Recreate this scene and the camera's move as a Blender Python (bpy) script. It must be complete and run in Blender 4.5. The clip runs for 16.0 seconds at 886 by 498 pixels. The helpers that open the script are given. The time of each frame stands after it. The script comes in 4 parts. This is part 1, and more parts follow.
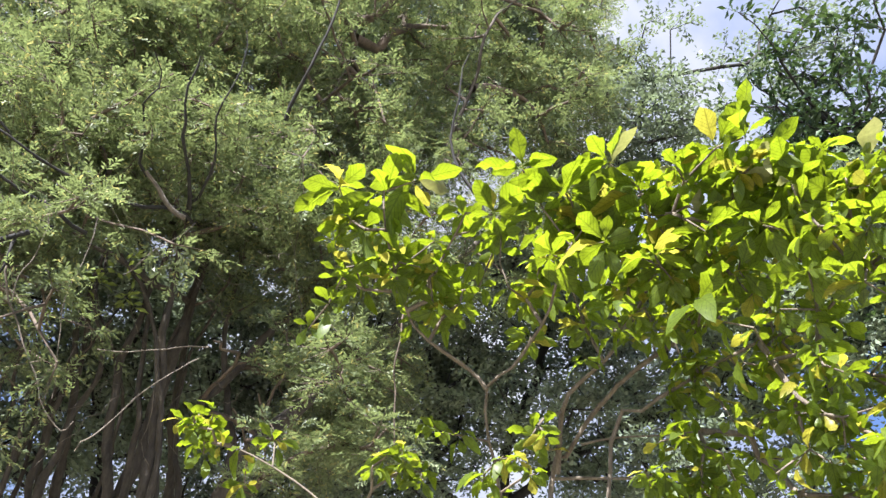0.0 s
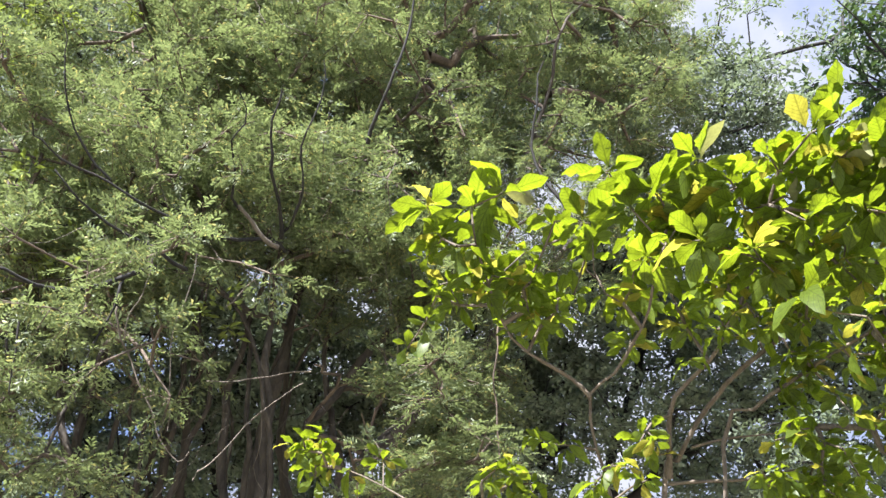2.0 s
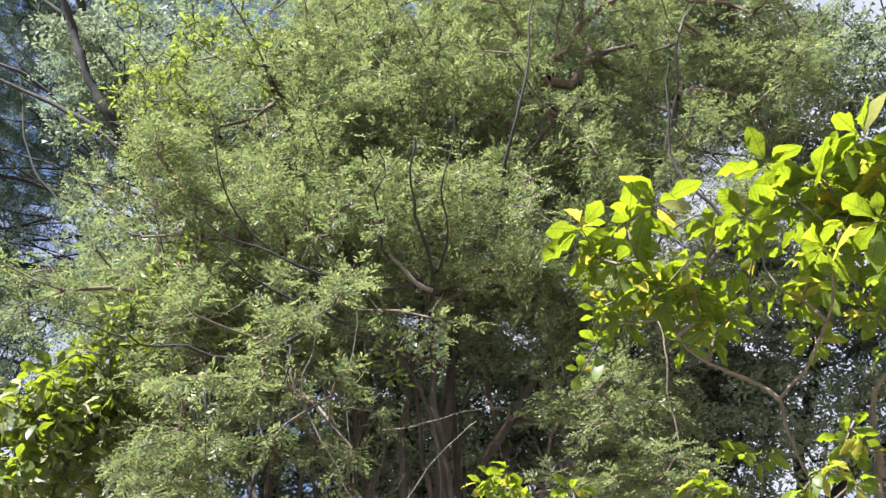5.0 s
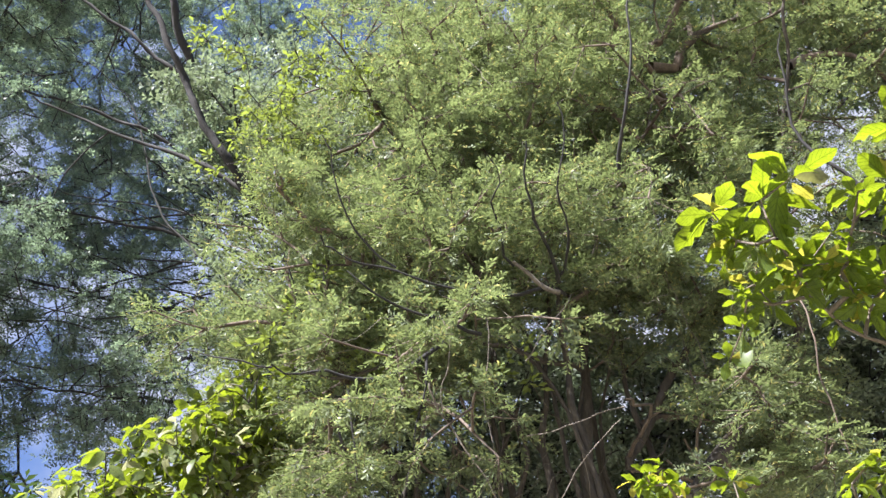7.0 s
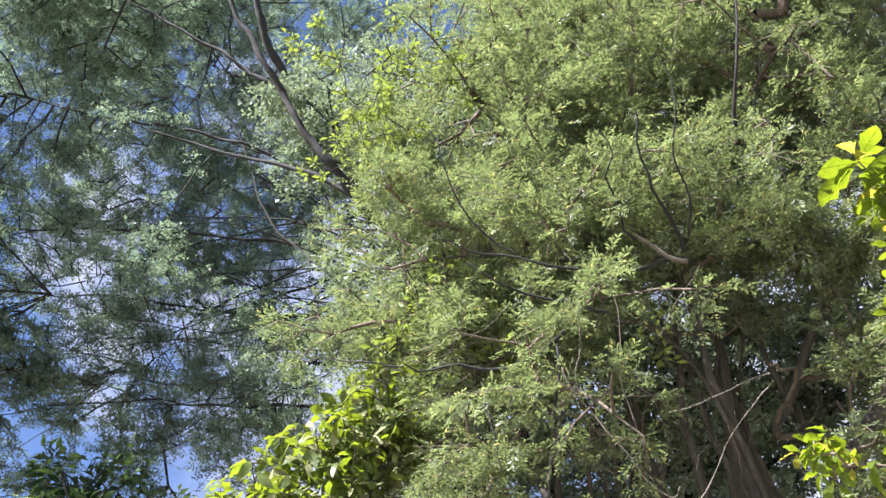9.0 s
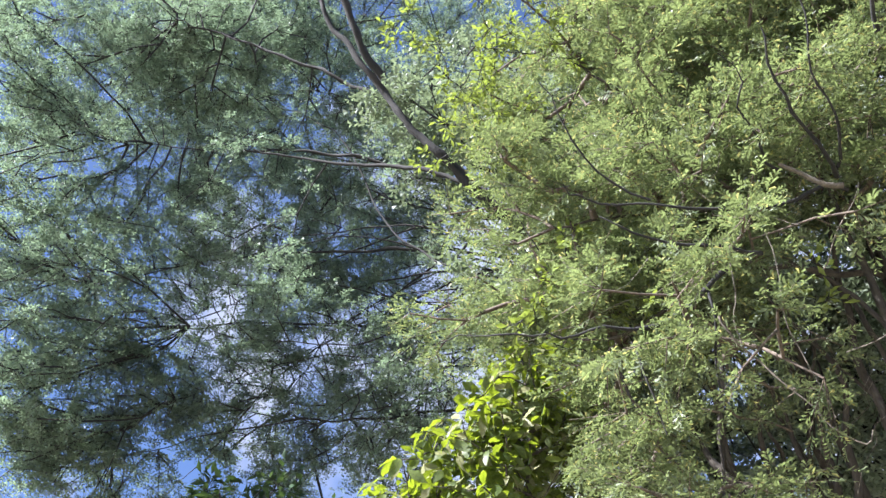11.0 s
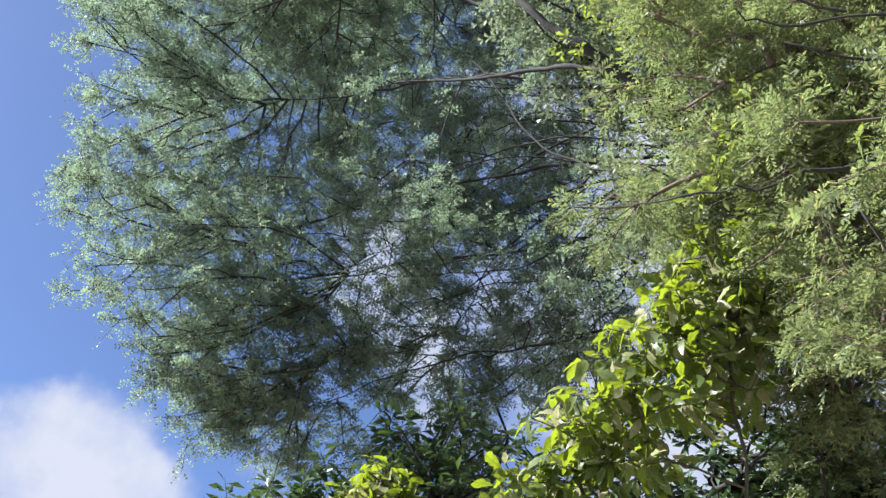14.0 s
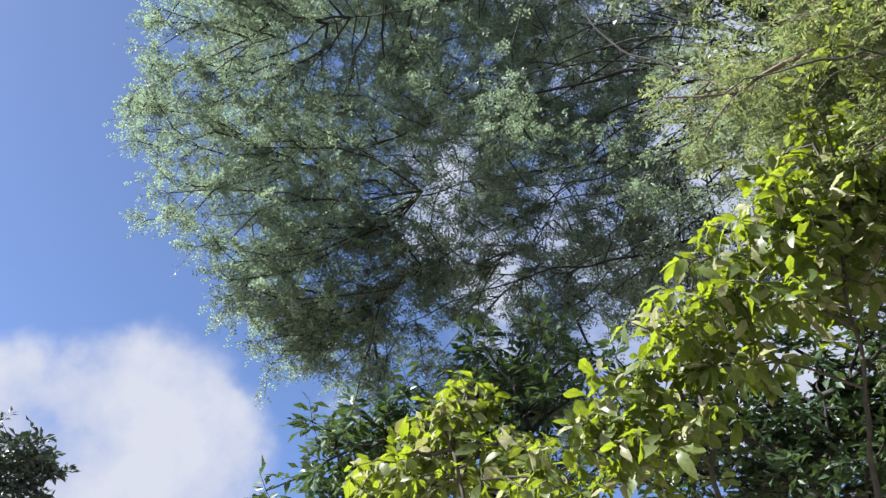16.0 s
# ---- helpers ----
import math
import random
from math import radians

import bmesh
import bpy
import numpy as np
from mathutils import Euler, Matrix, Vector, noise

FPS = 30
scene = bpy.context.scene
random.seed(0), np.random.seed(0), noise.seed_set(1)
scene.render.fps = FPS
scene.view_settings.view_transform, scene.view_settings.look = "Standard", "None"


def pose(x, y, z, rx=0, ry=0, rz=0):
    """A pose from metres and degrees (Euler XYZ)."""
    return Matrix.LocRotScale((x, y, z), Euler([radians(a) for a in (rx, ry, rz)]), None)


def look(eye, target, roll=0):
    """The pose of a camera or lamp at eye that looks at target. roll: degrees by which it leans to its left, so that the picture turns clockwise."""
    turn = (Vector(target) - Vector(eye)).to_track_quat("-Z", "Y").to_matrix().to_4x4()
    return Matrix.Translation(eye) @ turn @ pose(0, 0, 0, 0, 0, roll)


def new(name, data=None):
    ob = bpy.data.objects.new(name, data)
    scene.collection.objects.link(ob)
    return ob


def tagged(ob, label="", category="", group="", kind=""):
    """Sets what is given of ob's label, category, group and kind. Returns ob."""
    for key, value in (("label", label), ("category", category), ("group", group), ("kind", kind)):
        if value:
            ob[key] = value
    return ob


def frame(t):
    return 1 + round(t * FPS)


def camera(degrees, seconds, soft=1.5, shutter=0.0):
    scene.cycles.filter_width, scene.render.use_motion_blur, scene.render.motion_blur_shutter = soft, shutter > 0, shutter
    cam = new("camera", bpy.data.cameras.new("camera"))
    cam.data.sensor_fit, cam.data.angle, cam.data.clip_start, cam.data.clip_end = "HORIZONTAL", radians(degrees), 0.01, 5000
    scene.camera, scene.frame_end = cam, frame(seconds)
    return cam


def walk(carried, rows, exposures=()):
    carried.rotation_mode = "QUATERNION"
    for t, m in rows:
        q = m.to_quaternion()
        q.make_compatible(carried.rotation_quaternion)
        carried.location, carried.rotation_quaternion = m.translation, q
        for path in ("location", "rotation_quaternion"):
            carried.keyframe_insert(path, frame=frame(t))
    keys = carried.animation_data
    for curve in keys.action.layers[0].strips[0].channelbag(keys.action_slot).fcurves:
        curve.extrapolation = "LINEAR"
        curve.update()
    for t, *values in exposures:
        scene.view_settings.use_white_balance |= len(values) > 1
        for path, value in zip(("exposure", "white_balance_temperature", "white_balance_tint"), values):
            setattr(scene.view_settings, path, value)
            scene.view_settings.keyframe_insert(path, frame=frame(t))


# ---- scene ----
# ---- the camera and its walk ----
cam = camera(54.44, 16.0, soft=1.45)
PATH = [
    (0, 0.000, 0.000, 1.600, 129.01, -0.08, -0.07),
    (0.5, -0.004, -0.010, 1.599, 129.26, -0.10, 1.78),
    (1, -0.011, -0.012, 1.600, 129.40, -0.13, 3.48),
    (1.5, -0.023, -0.020, 1.604, 129.51, -0.19, 5.38),
    (2, -0.036, -0.033, 1.608, 129.63, -0.18, 7.15),
    (2.5, -0.050, -0.038, 1.599, 129.85, -0.11, 9.34),
    (3, -0.065, -0.042, 1.599, 130.13, -0.15, 11.13),
    (3.5, -0.077, -0.056, 1.604, 130.44, -0.12, 13.31),
    (6, -0.242, -0.096, 1.599, 132.26, 0.29, 23.68),
    (6.5, -0.257, -0.113, 1.608, 132.29, 0.15, 26.40),
    (7, -0.279, -0.130, 1.596, 132.21, 0.13, 28.82),
    (7.5, -0.300, -0.150, 1.593, 132.00, 0.02, 31.47),
    (8, -0.320, -0.169, 1.596, 131.75, 0.01, 33.67),
    (8.5, -0.375, -0.181, 1.633, 131.43, 0.19, 35.93),
    (9, -0.452, -0.179, 1.693, 131.15, 0.45, 37.83),
    (11.5, -0.972, 0.297, 1.593, 132.90, 0.47, 51.37),
    (12, -1.074, 0.374, 1.582, 132.83, 0.24, 53.64),
    (12.5, -1.204, 0.443, 1.587, 132.39, 0.13, 56.04),
    (13, -1.372, 0.505, 1.608, 131.93, 0.14, 57.77),
    (13.5, -1.514, 0.565, 1.610, 131.02, 0.13, 59.75),
    (14, -1.620, 0.616, 1.594, 130.05, 0.04, 61.40),
    (14.5, -1.724, 0.646, 1.581, 128.79, -0.04, 63.08),
    (15, -1.843, 0.658, 1.581, 127.74, -0.24, 64.21),
    (15.5, -1.967, 0.664, 1.586, 126.61, -0.49, 65.30),
    (16, -2.114, 0.666, 1.604, 125.74, -0.83, 66.04),
]
walk(cam, [(t, pose(*p)) for t, *p in PATH], exposures=[(0, 2.46, 6100, 15), (7, 2.44, 6100, 17), (9, 2.54, 6050, 17), (11.5, 2.53, 5850, 16), (13, 2.34, 5900, 15), (16, 2.14, 6150, 14)])

# ---- sky and sun ----
SUN_AZ, SUN_EL = radians(163), radians(43)  # azimuth from +y towards -x
to_sun = Vector((-math.sin(SUN_AZ) * math.cos(SUN_EL), math.cos(SUN_AZ) * math.cos(SUN_EL), math.sin(SUN_EL)))


def make_world():
    w = bpy.data.worlds.new("sky")
    scene.world = w
    w.use_nodes = True
    nt = w.node_tree
    nt.nodes.clear()
    N, L = nt.nodes.new, nt.links.new
    out, bg = N("ShaderNodeOutputWorld"), N("ShaderNodeBackground")
    sky = N("ShaderNodeTexSky")
    sky.sky_type, sky.sun_disc = "NISHITA", False
    sky.sun_elevation, sky.sun_rotation = SUN_EL, -SUN_AZ
    sky.air_density, sky.dust_density, sky.ozone_density = 0.52, 0.6, 2.7
    co = N("ShaderNodeTexCoord")
    # clouds: soft noise over the whole dome, thicker towards two banks
    big, fine = N("ShaderNodeTexNoise"), N("ShaderNodeTexNoise")
    for n, s, d in ((big, 3.1, 7.0), (fine, 11.0, 6.0)):
        n.inputs["Scale"].default_value, n.inputs["Detail"].default_value = s, d
        n.inputs["Roughness"].default_value = 0.55
        L(co.outputs["Generated"], n.inputs["Vector"])

    def math_node(op, a, b=None, clamp=False):
        m = N("ShaderNodeMath")
        m.operation, m.use_clamp = op, clamp
        for i, v in enumerate((a, b)):
            if v is None:
                continue
            if isinstance(v, (int, float)):
                m.inputs[i].default_value = v
            else:
                L(v, m.inputs[i])
        return m.outputs[0]

    def bank(direction, inner, outer):
        d = N("ShaderNodeVectorMath")
        d.operation = "DOT_PRODUCT"
        L(co.outputs["Generated"], d.inputs[0])
        d.inputs[1].default_value = Vector(direction).normalized()
        r = N("ShaderNodeMapRange")
        r.interpolation_type = "SMOOTHSTEP"
        r.inputs["From Min"].default_value, r.inputs["From Max"].default_value = outer, inner
        L(d.outputs["Value"], r.inputs["Value"])
        return r.outputs["Result"]

    banks = bank((0.36, 0.56, 0.75), 0.995, 0.95)
    banks = math_node("MAXIMUM", banks, bank((0.0, 0.87, 0.50), 0.985, 0.88))
    for way in ((-0.952, -0.055, 0.300), (-0.938, 0.055, 0.342)):
        banks = math_node("MAXIMUM", banks, bank(way, 0.996, 0.974))
    banks = math_node("MAXIMUM", banks, math_node("MULTIPLY", bank((-0.891, 0.216, 0.400), 0.997, 0.982), 0.62))
    tex = math_node("ADD", math_node("MULTIPLY", big.outputs["Fac"], 0.75), math_node("MULTIPLY", fine.outputs["Fac"], 0.35))
    clear = bank((-0.80, -0.02, 0.60), 0.93, 0.70)
    cover = math_node("ADD", math_node("MULTIPLY", tex, 1.6), math_node("MULTIPLY", banks, 0.75))
    # more cloud outside the clear part, mostly unseen, added for fill light
    cover = math_node("ADD", cover, math_node("MULTIPLY", math_node("SUBTRACT", 1.0, clear), 0.45))
    cover = math_node("ADD", cover, math_node("MULTIPLY", bank((-0.60, 0.50, 0.62), 0.985, 0.93), 0.62))
    mask = N("ShaderNodeMapRange")
    mask.interpolation_type = "SMOOTHSTEP"
    mask.inputs["From Min"].default_value, mask.inputs["From Max"].default_value = 1.31, 1.63
    L(cover, mask.inputs["Value"])
    shade = N("ShaderNodeMapRange")
    shade.inputs["From Min"].default_value, shade.inputs["From Max"].default_value = 0.46, 0.66
    L(math_node("ADD", tex, math_node("MULTIPLY", banks, 0.04)), shade.inputs["Value"])
    white = N("ShaderNodeMix")
    white.data_type = "RGBA"
    white.inputs["A"].default_value, white.inputs["B"].default_value = (1.45, 1.8, 2.7, 1), (2.75, 2.85, 3.05, 1)
    L(shade.outputs["Result"], white.inputs["Factor"])
    mix = N("ShaderNodeMix")
    mix.data_type = "RGBA"
    L(mask.outputs["Result"], mix.inputs["Factor"])
    L(sky.outputs["Color"], mix.inputs["A"])
    L(white.outputs["Result"], mix.inputs["B"])
    L(mix.outputs["Result"], bg.inputs["Color"])
    bg.inputs["Strength"].default_value = 0.06
    L(bg.outputs["Background"], out.inputs["Surface"])


make_world()
sun = new("sun", bpy.data.lights.new("sun", "SUN"))
sun.data.energy, sun.data.angle, sun.data.color = 5.0, radians(0.53), (1.0, 0.965, 0.90)
sun.matrix_basis = look(to_sun * 50, (0, 0, 0))


# ---- materials ----
def leaf_material(name, dark, light, glow, through_part=0.45, rough=0.45, scale=3.0, yellow=None, yellow_share=0.0, veins=False, gloss=0.35, speckle=0.35):
    """Leaf tissue: reflected colour from dark to light, transmitted colour glow."""
    m = bpy.data.materials.new(name)
    m.use_nodes = True
    nt = m.node_tree
    nt.nodes.clear()
    N, L = nt.nodes.new, nt.links.new
    out = N("ShaderNodeOutputMaterial")
    geo, obj = N("ShaderNodeNewGeometry"), N("ShaderNodeObjectInfo")
    pos = N("ShaderNodeTexNoise")
    pos.inputs["Scale"].default_value, pos.inputs["Detail"].default_value = scale, 3
    L(geo.outputs["Position"], pos.inputs["Vector"])
    add = N("ShaderNodeMath")
    add.operation = "ADD"
    L(geo.outputs["Random Per Island"], add.inputs[0])
    L(obj.outputs["Random"], add.inputs[1])
    fr = N("ShaderNodeMath")
    fr.operation = "FRACT"
    L(add.outputs[0], fr.inputs[0])
    both = N("ShaderNodeMix")
    both.data_type = "FLOAT"
    both.inputs["Factor"].default_value = speckle
    stretch = N("ShaderNodeMapRange")
    stretch.inputs["From Min"].default_value, stretch.inputs["From Max"].default_value = 0.3, 0.7
    L(pos.outputs["Fac"], stretch.inputs["Value"])
    L(stretch.outputs["Result"], both.inputs["A"])
    L(fr.outputs[0], both.inputs["B"])
    col = N("ShaderNodeMix")
    col.data_type = "RGBA"
    col.inputs["A"].default_value, col.inputs["B"].default_value = (*dark, 1), (*light, 1)
    L(both.outputs["Result"], col.inputs["Factor"])
    glowcol = N("ShaderNodeMix")
    glowcol.data_type = "RGBA"
    glowcol.inputs["A"].default_value = (*[c * 0.7 for c in glow], 1)
    glowcol.inputs["B"].default_value = (*glow, 1)
    L(both.outputs["Result"], glowcol.inputs["Factor"])
    body, trans = col.outputs["Result"], glowcol.outputs["Result"]
    if yellow:
        pick = N("ShaderNodeMath")
        pick.operation = "GREATER_THAN"
        pick.inputs[1].default_value = 1 - yellow_share
        L(fr.outputs[0], pick.inputs[0])
        mixes = []
        for src, k in ((body, 1.0), (trans, 1.3)):
            y = N("ShaderNodeMix")
            y.data_type = "RGBA"
            L(pick.outputs[0], y.inputs["Factor"])
            L(src, y.inputs["A"])
            y.inputs["B"].default_value = (*[min(1, c * k) for c in yellow], 1)
            mixes.append(y.outputs["Result"])
        body, trans = mixes
    # blotches and fine grain of the blade
    grain = N("ShaderNodeTexNoise")
    grain.inputs["Scale"].default_value, grain.inputs["Detail"].default_value = 45, 4
    L(geo.outputs["Position"], grain.inputs["Vector"])
    mul = N("ShaderNodeMapRange")
    mul.inputs["From Min"].default_value, mul.inputs["From Max"].default_value = 0.3, 0.7
    mul.inputs["To Min"].default_value, mul.inputs["To Max"].default_value = 0.72, 1.15
    L(grain.outputs["Fac"], mul.inputs["Value"])
    tint = N("ShaderNodeMix")
    tint.data_type, tint.blend_type = "RGBA", "MULTIPLY"
    tint.inputs["Factor"].default_value = 1
    L(body, tint.inputs["A"])
    L(mul.outputs["Result"], tint.inputs["B"])
    p = N("ShaderNodeBsdfPrincipled")
    p.inputs["Roughness"].default_value = rough
    p.inputs["Specular IOR Level"].default_value = gloss
    L(tint.outputs["Result"], p.inputs["Base Color"])
    t = N("ShaderNodeBsdfTranslucent")
    if veins:
        uv, sep = N("ShaderNodeUVMap"), N("ShaderNodeSeparateXYZ")
        uv.uv_map = "blade"
        L(uv.outputs["UV"], sep.inputs[0])

        def step_node(op, a, b):
            m = N("ShaderNodeMath")
            m.operation = op
            for i, v in enumerate((a, b)):
                if isinstance(v, (int, float)):
                    m.inputs[i].default_value = v
                elif v is not None:
                    L(v, m.inputs[i])
            return m.outputs[0]

        side = step_node("ABSOLUTE", sep.outputs["Y"], None)
        wave = step_node("FRACT", step_node("SUBTRACT", step_node("MULTIPLY", sep.outputs["X"], 10.0), step_node("MULTIPLY", side, 11.0)), None)
        line = step_node("MAXIMUM", step_node("LESS_THAN", wave, 0.16), step_node("LESS_THAN", side, 0.016))
        dim = step_node("SUBTRACT", 1.0, step_node("MULTIPLY", line, 0.4))
        vein = N("ShaderNodeMix")
        vein.data_type, vein.blend_type = "RGBA", "MULTIPLY"
        vein.inputs["Factor"].default_value = 1
        L(trans, vein.inputs["A"])
        L(dim, vein.inputs["B"])
        trans = vein.outputs["Result"]
    blotch = N("ShaderNodeMix")
    blotch.data_type, blotch.blend_type = "RGBA", "MULTIPLY"
    blotch.inputs["Factor"].default_value = 0.6
    L(trans, blotch.inputs["A"])
    L(mul.outputs["Result"], blotch.inputs["B"])
    L(blotch.outputs["Result"], t.inputs["Color"])
    mx = N("ShaderNodeMixShader")
    mx.inputs["Fac"].default_value = through_part
    L(p.outputs[0], mx.inputs[1])
    L(t.outputs[0], mx.inputs[2])
    L(mx.outputs[0], out.inputs["Surface"])
    return m


def bark_material(name, dark, light, scale=6.0, rough=0.9):
    m = bpy.data.materials.new(name)
    m.use_nodes = True
    nt = m.node_tree
    N, L = nt.nodes.new, nt.links.new
    p = nt.nodes["Principled BSDF"]
    co, mp = N("ShaderNodeTexCoord"), N("ShaderNodeMapping")
    mp.inputs["Scale"].default_value = (1, 1, 0.25)
    L(co.outputs["Object"], mp.inputs["Vector"])
    a, b = N("ShaderNodeTexNoise"), N("ShaderNodeTexNoise")
    for n, s in ((a, scale), (b, scale * 7)):
        n.inputs["Scale"].default_value, n.inputs["Detail"].default_value = s, 8
        n.inputs["Roughness"].default_value = 0.65
        L(mp.outputs[0], n.inputs["Vector"])
    mix = N("ShaderNodeMath")
    mix.operation = "MULTIPLY_ADD"
    mix.inputs[1].default_value = 0.55
    L(a.outputs["Fac"], mix.inputs[0])
    half = N("ShaderNodeMath")
    half.operation = "MULTIPLY"
    half.inputs[1].default_value = 0.5
    L(b.outputs["Fac"], half.inputs[0])
    L(half.outputs[0], mix.inputs[2])
    r = N("ShaderNodeValToRGB")
    r.color_ramp.elements[0].position, r.color_ramp.elements[1].position = 0.38, 0.68
    r.color_ramp.elements[0].color, r.color_ramp.elements[1].color = (*dark, 1), (*light, 1)
    L(mix.outputs[0], r.inputs["Fac"])
    L(r.outputs["Color"], p.inputs["Base Color"])
    p.inputs["Roughness"].default_value = rough
    bump = N("ShaderNodeBump")
    bump.inputs["Strength"].default_value, bump.inputs["Distance"].default_value = 0.7, 0.02
    L(mix.outputs[0], bump.inputs["Height"])
    L(bump.outputs[0], p.inputs["Normal"])
    return m


M_FEATHER = leaf_material("feathery_leaf", (0.038, 0.06, 0.03), (0.21, 0.25, 0.126), (0.235, 0.298, 0.1), 0.42, 0.48, 1.1,
                          (0.30, 0.29, 0.10), 0.05, gloss=0.35, speckle=0.72)
# the bluish part of this leaf colour stands for haze over the tree
M_SPREAD = leaf_material("spreading_leaf_hazed", (0.03, 0.055, 0.035), (0.205, 0.255, 0.198), (0.20, 0.28, 0.16), 0.5, 0.5, 0.8, speckle=0.8, gloss=0.3)
M_BROAD = leaf_material("broad_leaf", (0.055, 0.095, 0.012), (0.15, 0.20, 0.035), (0.25, 0.335, 0.010), 0.65, 0.42, 1.5,
                        (0.28, 0.265, 0.03), 0.1, True, 0.4)
M_CREEP = leaf_material("bush_leaf", (0.05, 0.08, 0.02), (0.14, 0.17, 0.065), (0.265, 0.345, 0.015), 0.5, 0.42, 1.5,
                        (0.23, 0.235, 0.12), 0.17, True, 0.35)
M_LIME = leaf_material("lime_leaf", (0.10, 0.135, 0.03), (0.2, 0.245, 0.065), (0.27, 0.345, 0.05), 0.45, 0.48, 2.0)
M_DRY = leaf_material("faded_leaf", (0.15, 0.16, 0.08), (0.26, 0.265, 0.14), (0.28, 0.29, 0.08), 0.4, 0.5, 2.0)
# dark green leaf, lowered further to carry the understory's shade in its colour
M_DARKLEAF = leaf_material("dark_glossy_leaf_shade", (0.02, 0.045, 0.022), (0.068, 0.11, 0.056), (0.085, 0.14, 0.03), 0.25, 0.42, 1.0, gloss=0.22)
M_FAR = leaf_material("far_leaf", (0.075, 0.105, 0.072), (0.22, 0.26, 0.185), (0.23, 0.295, 0.15), 0.38, 0.5, 0.8)
M_DISTANT = leaf_material("distant_leaf", (0.018, 0.028, 0.022), (0.06, 0.075, 0.058), (0.05, 0.08, 0.03), 0.15, 0.5, 1.0, speckle=0.6)
M_PETAL = leaf_material("red_petal", (0.5, 0.02, 0.03), (0.7, 0.05, 0.06), (0.7, 0.05, 0.05), 0.3, 0.5, 3.0)
M_BARK = bark_material("grey_brown_bark", (0.014, 0.0115, 0.009), (0.072, 0.06, 0.047))
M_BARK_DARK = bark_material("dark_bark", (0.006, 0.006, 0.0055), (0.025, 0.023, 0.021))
M_TWIG = bark_material("brown_twig_bark", (0.034, 0.026, 0.019), (0.135, 0.102, 0.074), 10)
M_BARK_TAN = bark_material("tan_bark", (0.05, 0.04, 0.03), (0.165, 0.135, 0.1), 12)
M_DEAD = bark_material("bleached_wood", (0.05, 0.042, 0.034), (0.17, 0.145, 0.115), 14)
# unseen ground, pale so that it bounces fill light onto leaf undersides
M_GROUND = bark_material("pale_bounce_soil", (0.14, 0.125, 0.08), (0.29, 0.255, 0.175), 0.6)

# ---- mesh helpers ----
rng = np.random.default_rng(7)


def mesh_from(name, verts, faces, smooth=False, flat_uv=None):
    """A mesh from an (n, 3) array and an (m, 3 or 4) array of corners."""
    verts, faces = np.asarray(verts, dtype=np.float32), np.asarray(faces, dtype=np.int32)
    me = bpy.data.meshes.new(name)
    k = faces.shape[1]
    me.vertices.add(len(verts))
    me.vertices.foreach_set("co", verts.ravel())
    me.loops.add(faces.size)
    me.loops.foreach_set("vertex_index", faces.ravel())
    me.polygons.add(len(faces))
    me.polygons.foreach_set("loop_start", np.arange(0, faces.size, k, dtype=np.int32))
    if smooth:
        me.polygons.foreach_set("use_smooth", np.ones(len(faces), dtype=bool))
    if flat_uv is not None:
        layer = me.uv_layers.new(name="blade")
        layer.data.foreach_set("uv", np.asarray(flat_uv, dtype=np.float32)[faces.ravel()].ravel())
    me.update(calc_edges=True)
    return me


def put_part(name, me, material, parent, label="", kind=""):
    """One mesh object under a thing; its mesh is in world metres."""
    if not me.materials:
        me.materials.append(material)
    ob = new(name, me)
    if parent:
        ob.parent = parent
        ob.matrix_parent_inverse = Matrix.Translation(-Vector(parent.location))
    return tagged(ob, label=label, kind=kind)


def thing(name, base, label, category, group=""):
    ob = new(name)
    ob.location = base
    ob.empty_display_size = 0.3
    return tagged(ob, label=label, category=category, group=group)


def unit(v):
    return v / (np.linalg.norm(v, axis=-1, keepdims=True) + 1e-9)


def smooth_line(points, step=0.12, jitter=0.0):
    """Catmull-Rom through the control points, evenly stepped, a little crooked."""
    p = np.asarray(points, float)
    p = np.vstack([2 * p[0] - p[1], p, 2 * p[-1] - p[-2]])
    out = []
    for i in range(1, len(p) - 2):
        n = max(2, int(np.linalg.norm(p[i + 1] - p[i]) / step))
        t = np.linspace(0, 1, n, endpoint=False)[:, None]
        a, b, c, d = p[i - 1], p[i], p[i + 1], p[i + 2]
        out.append(0.5 * (2 * b + (c - a) * t + (2 * a - 5 * b + 4 * c - d) * t ** 2 + (3 * b - a - 3 * c + d) * t ** 3))
    out.append(p[-2][None])
    q = np.vstack(out)
    if jitter and len(q) > 3:
        w = rng.normal(size=q.shape)
        for _ in range(2):
            w[1:-1] = (w[:-2] + w[1:-1] + w[2:]) / 3
        w[0] = w[-1] = 0
        q = q + jitter * w
    return q


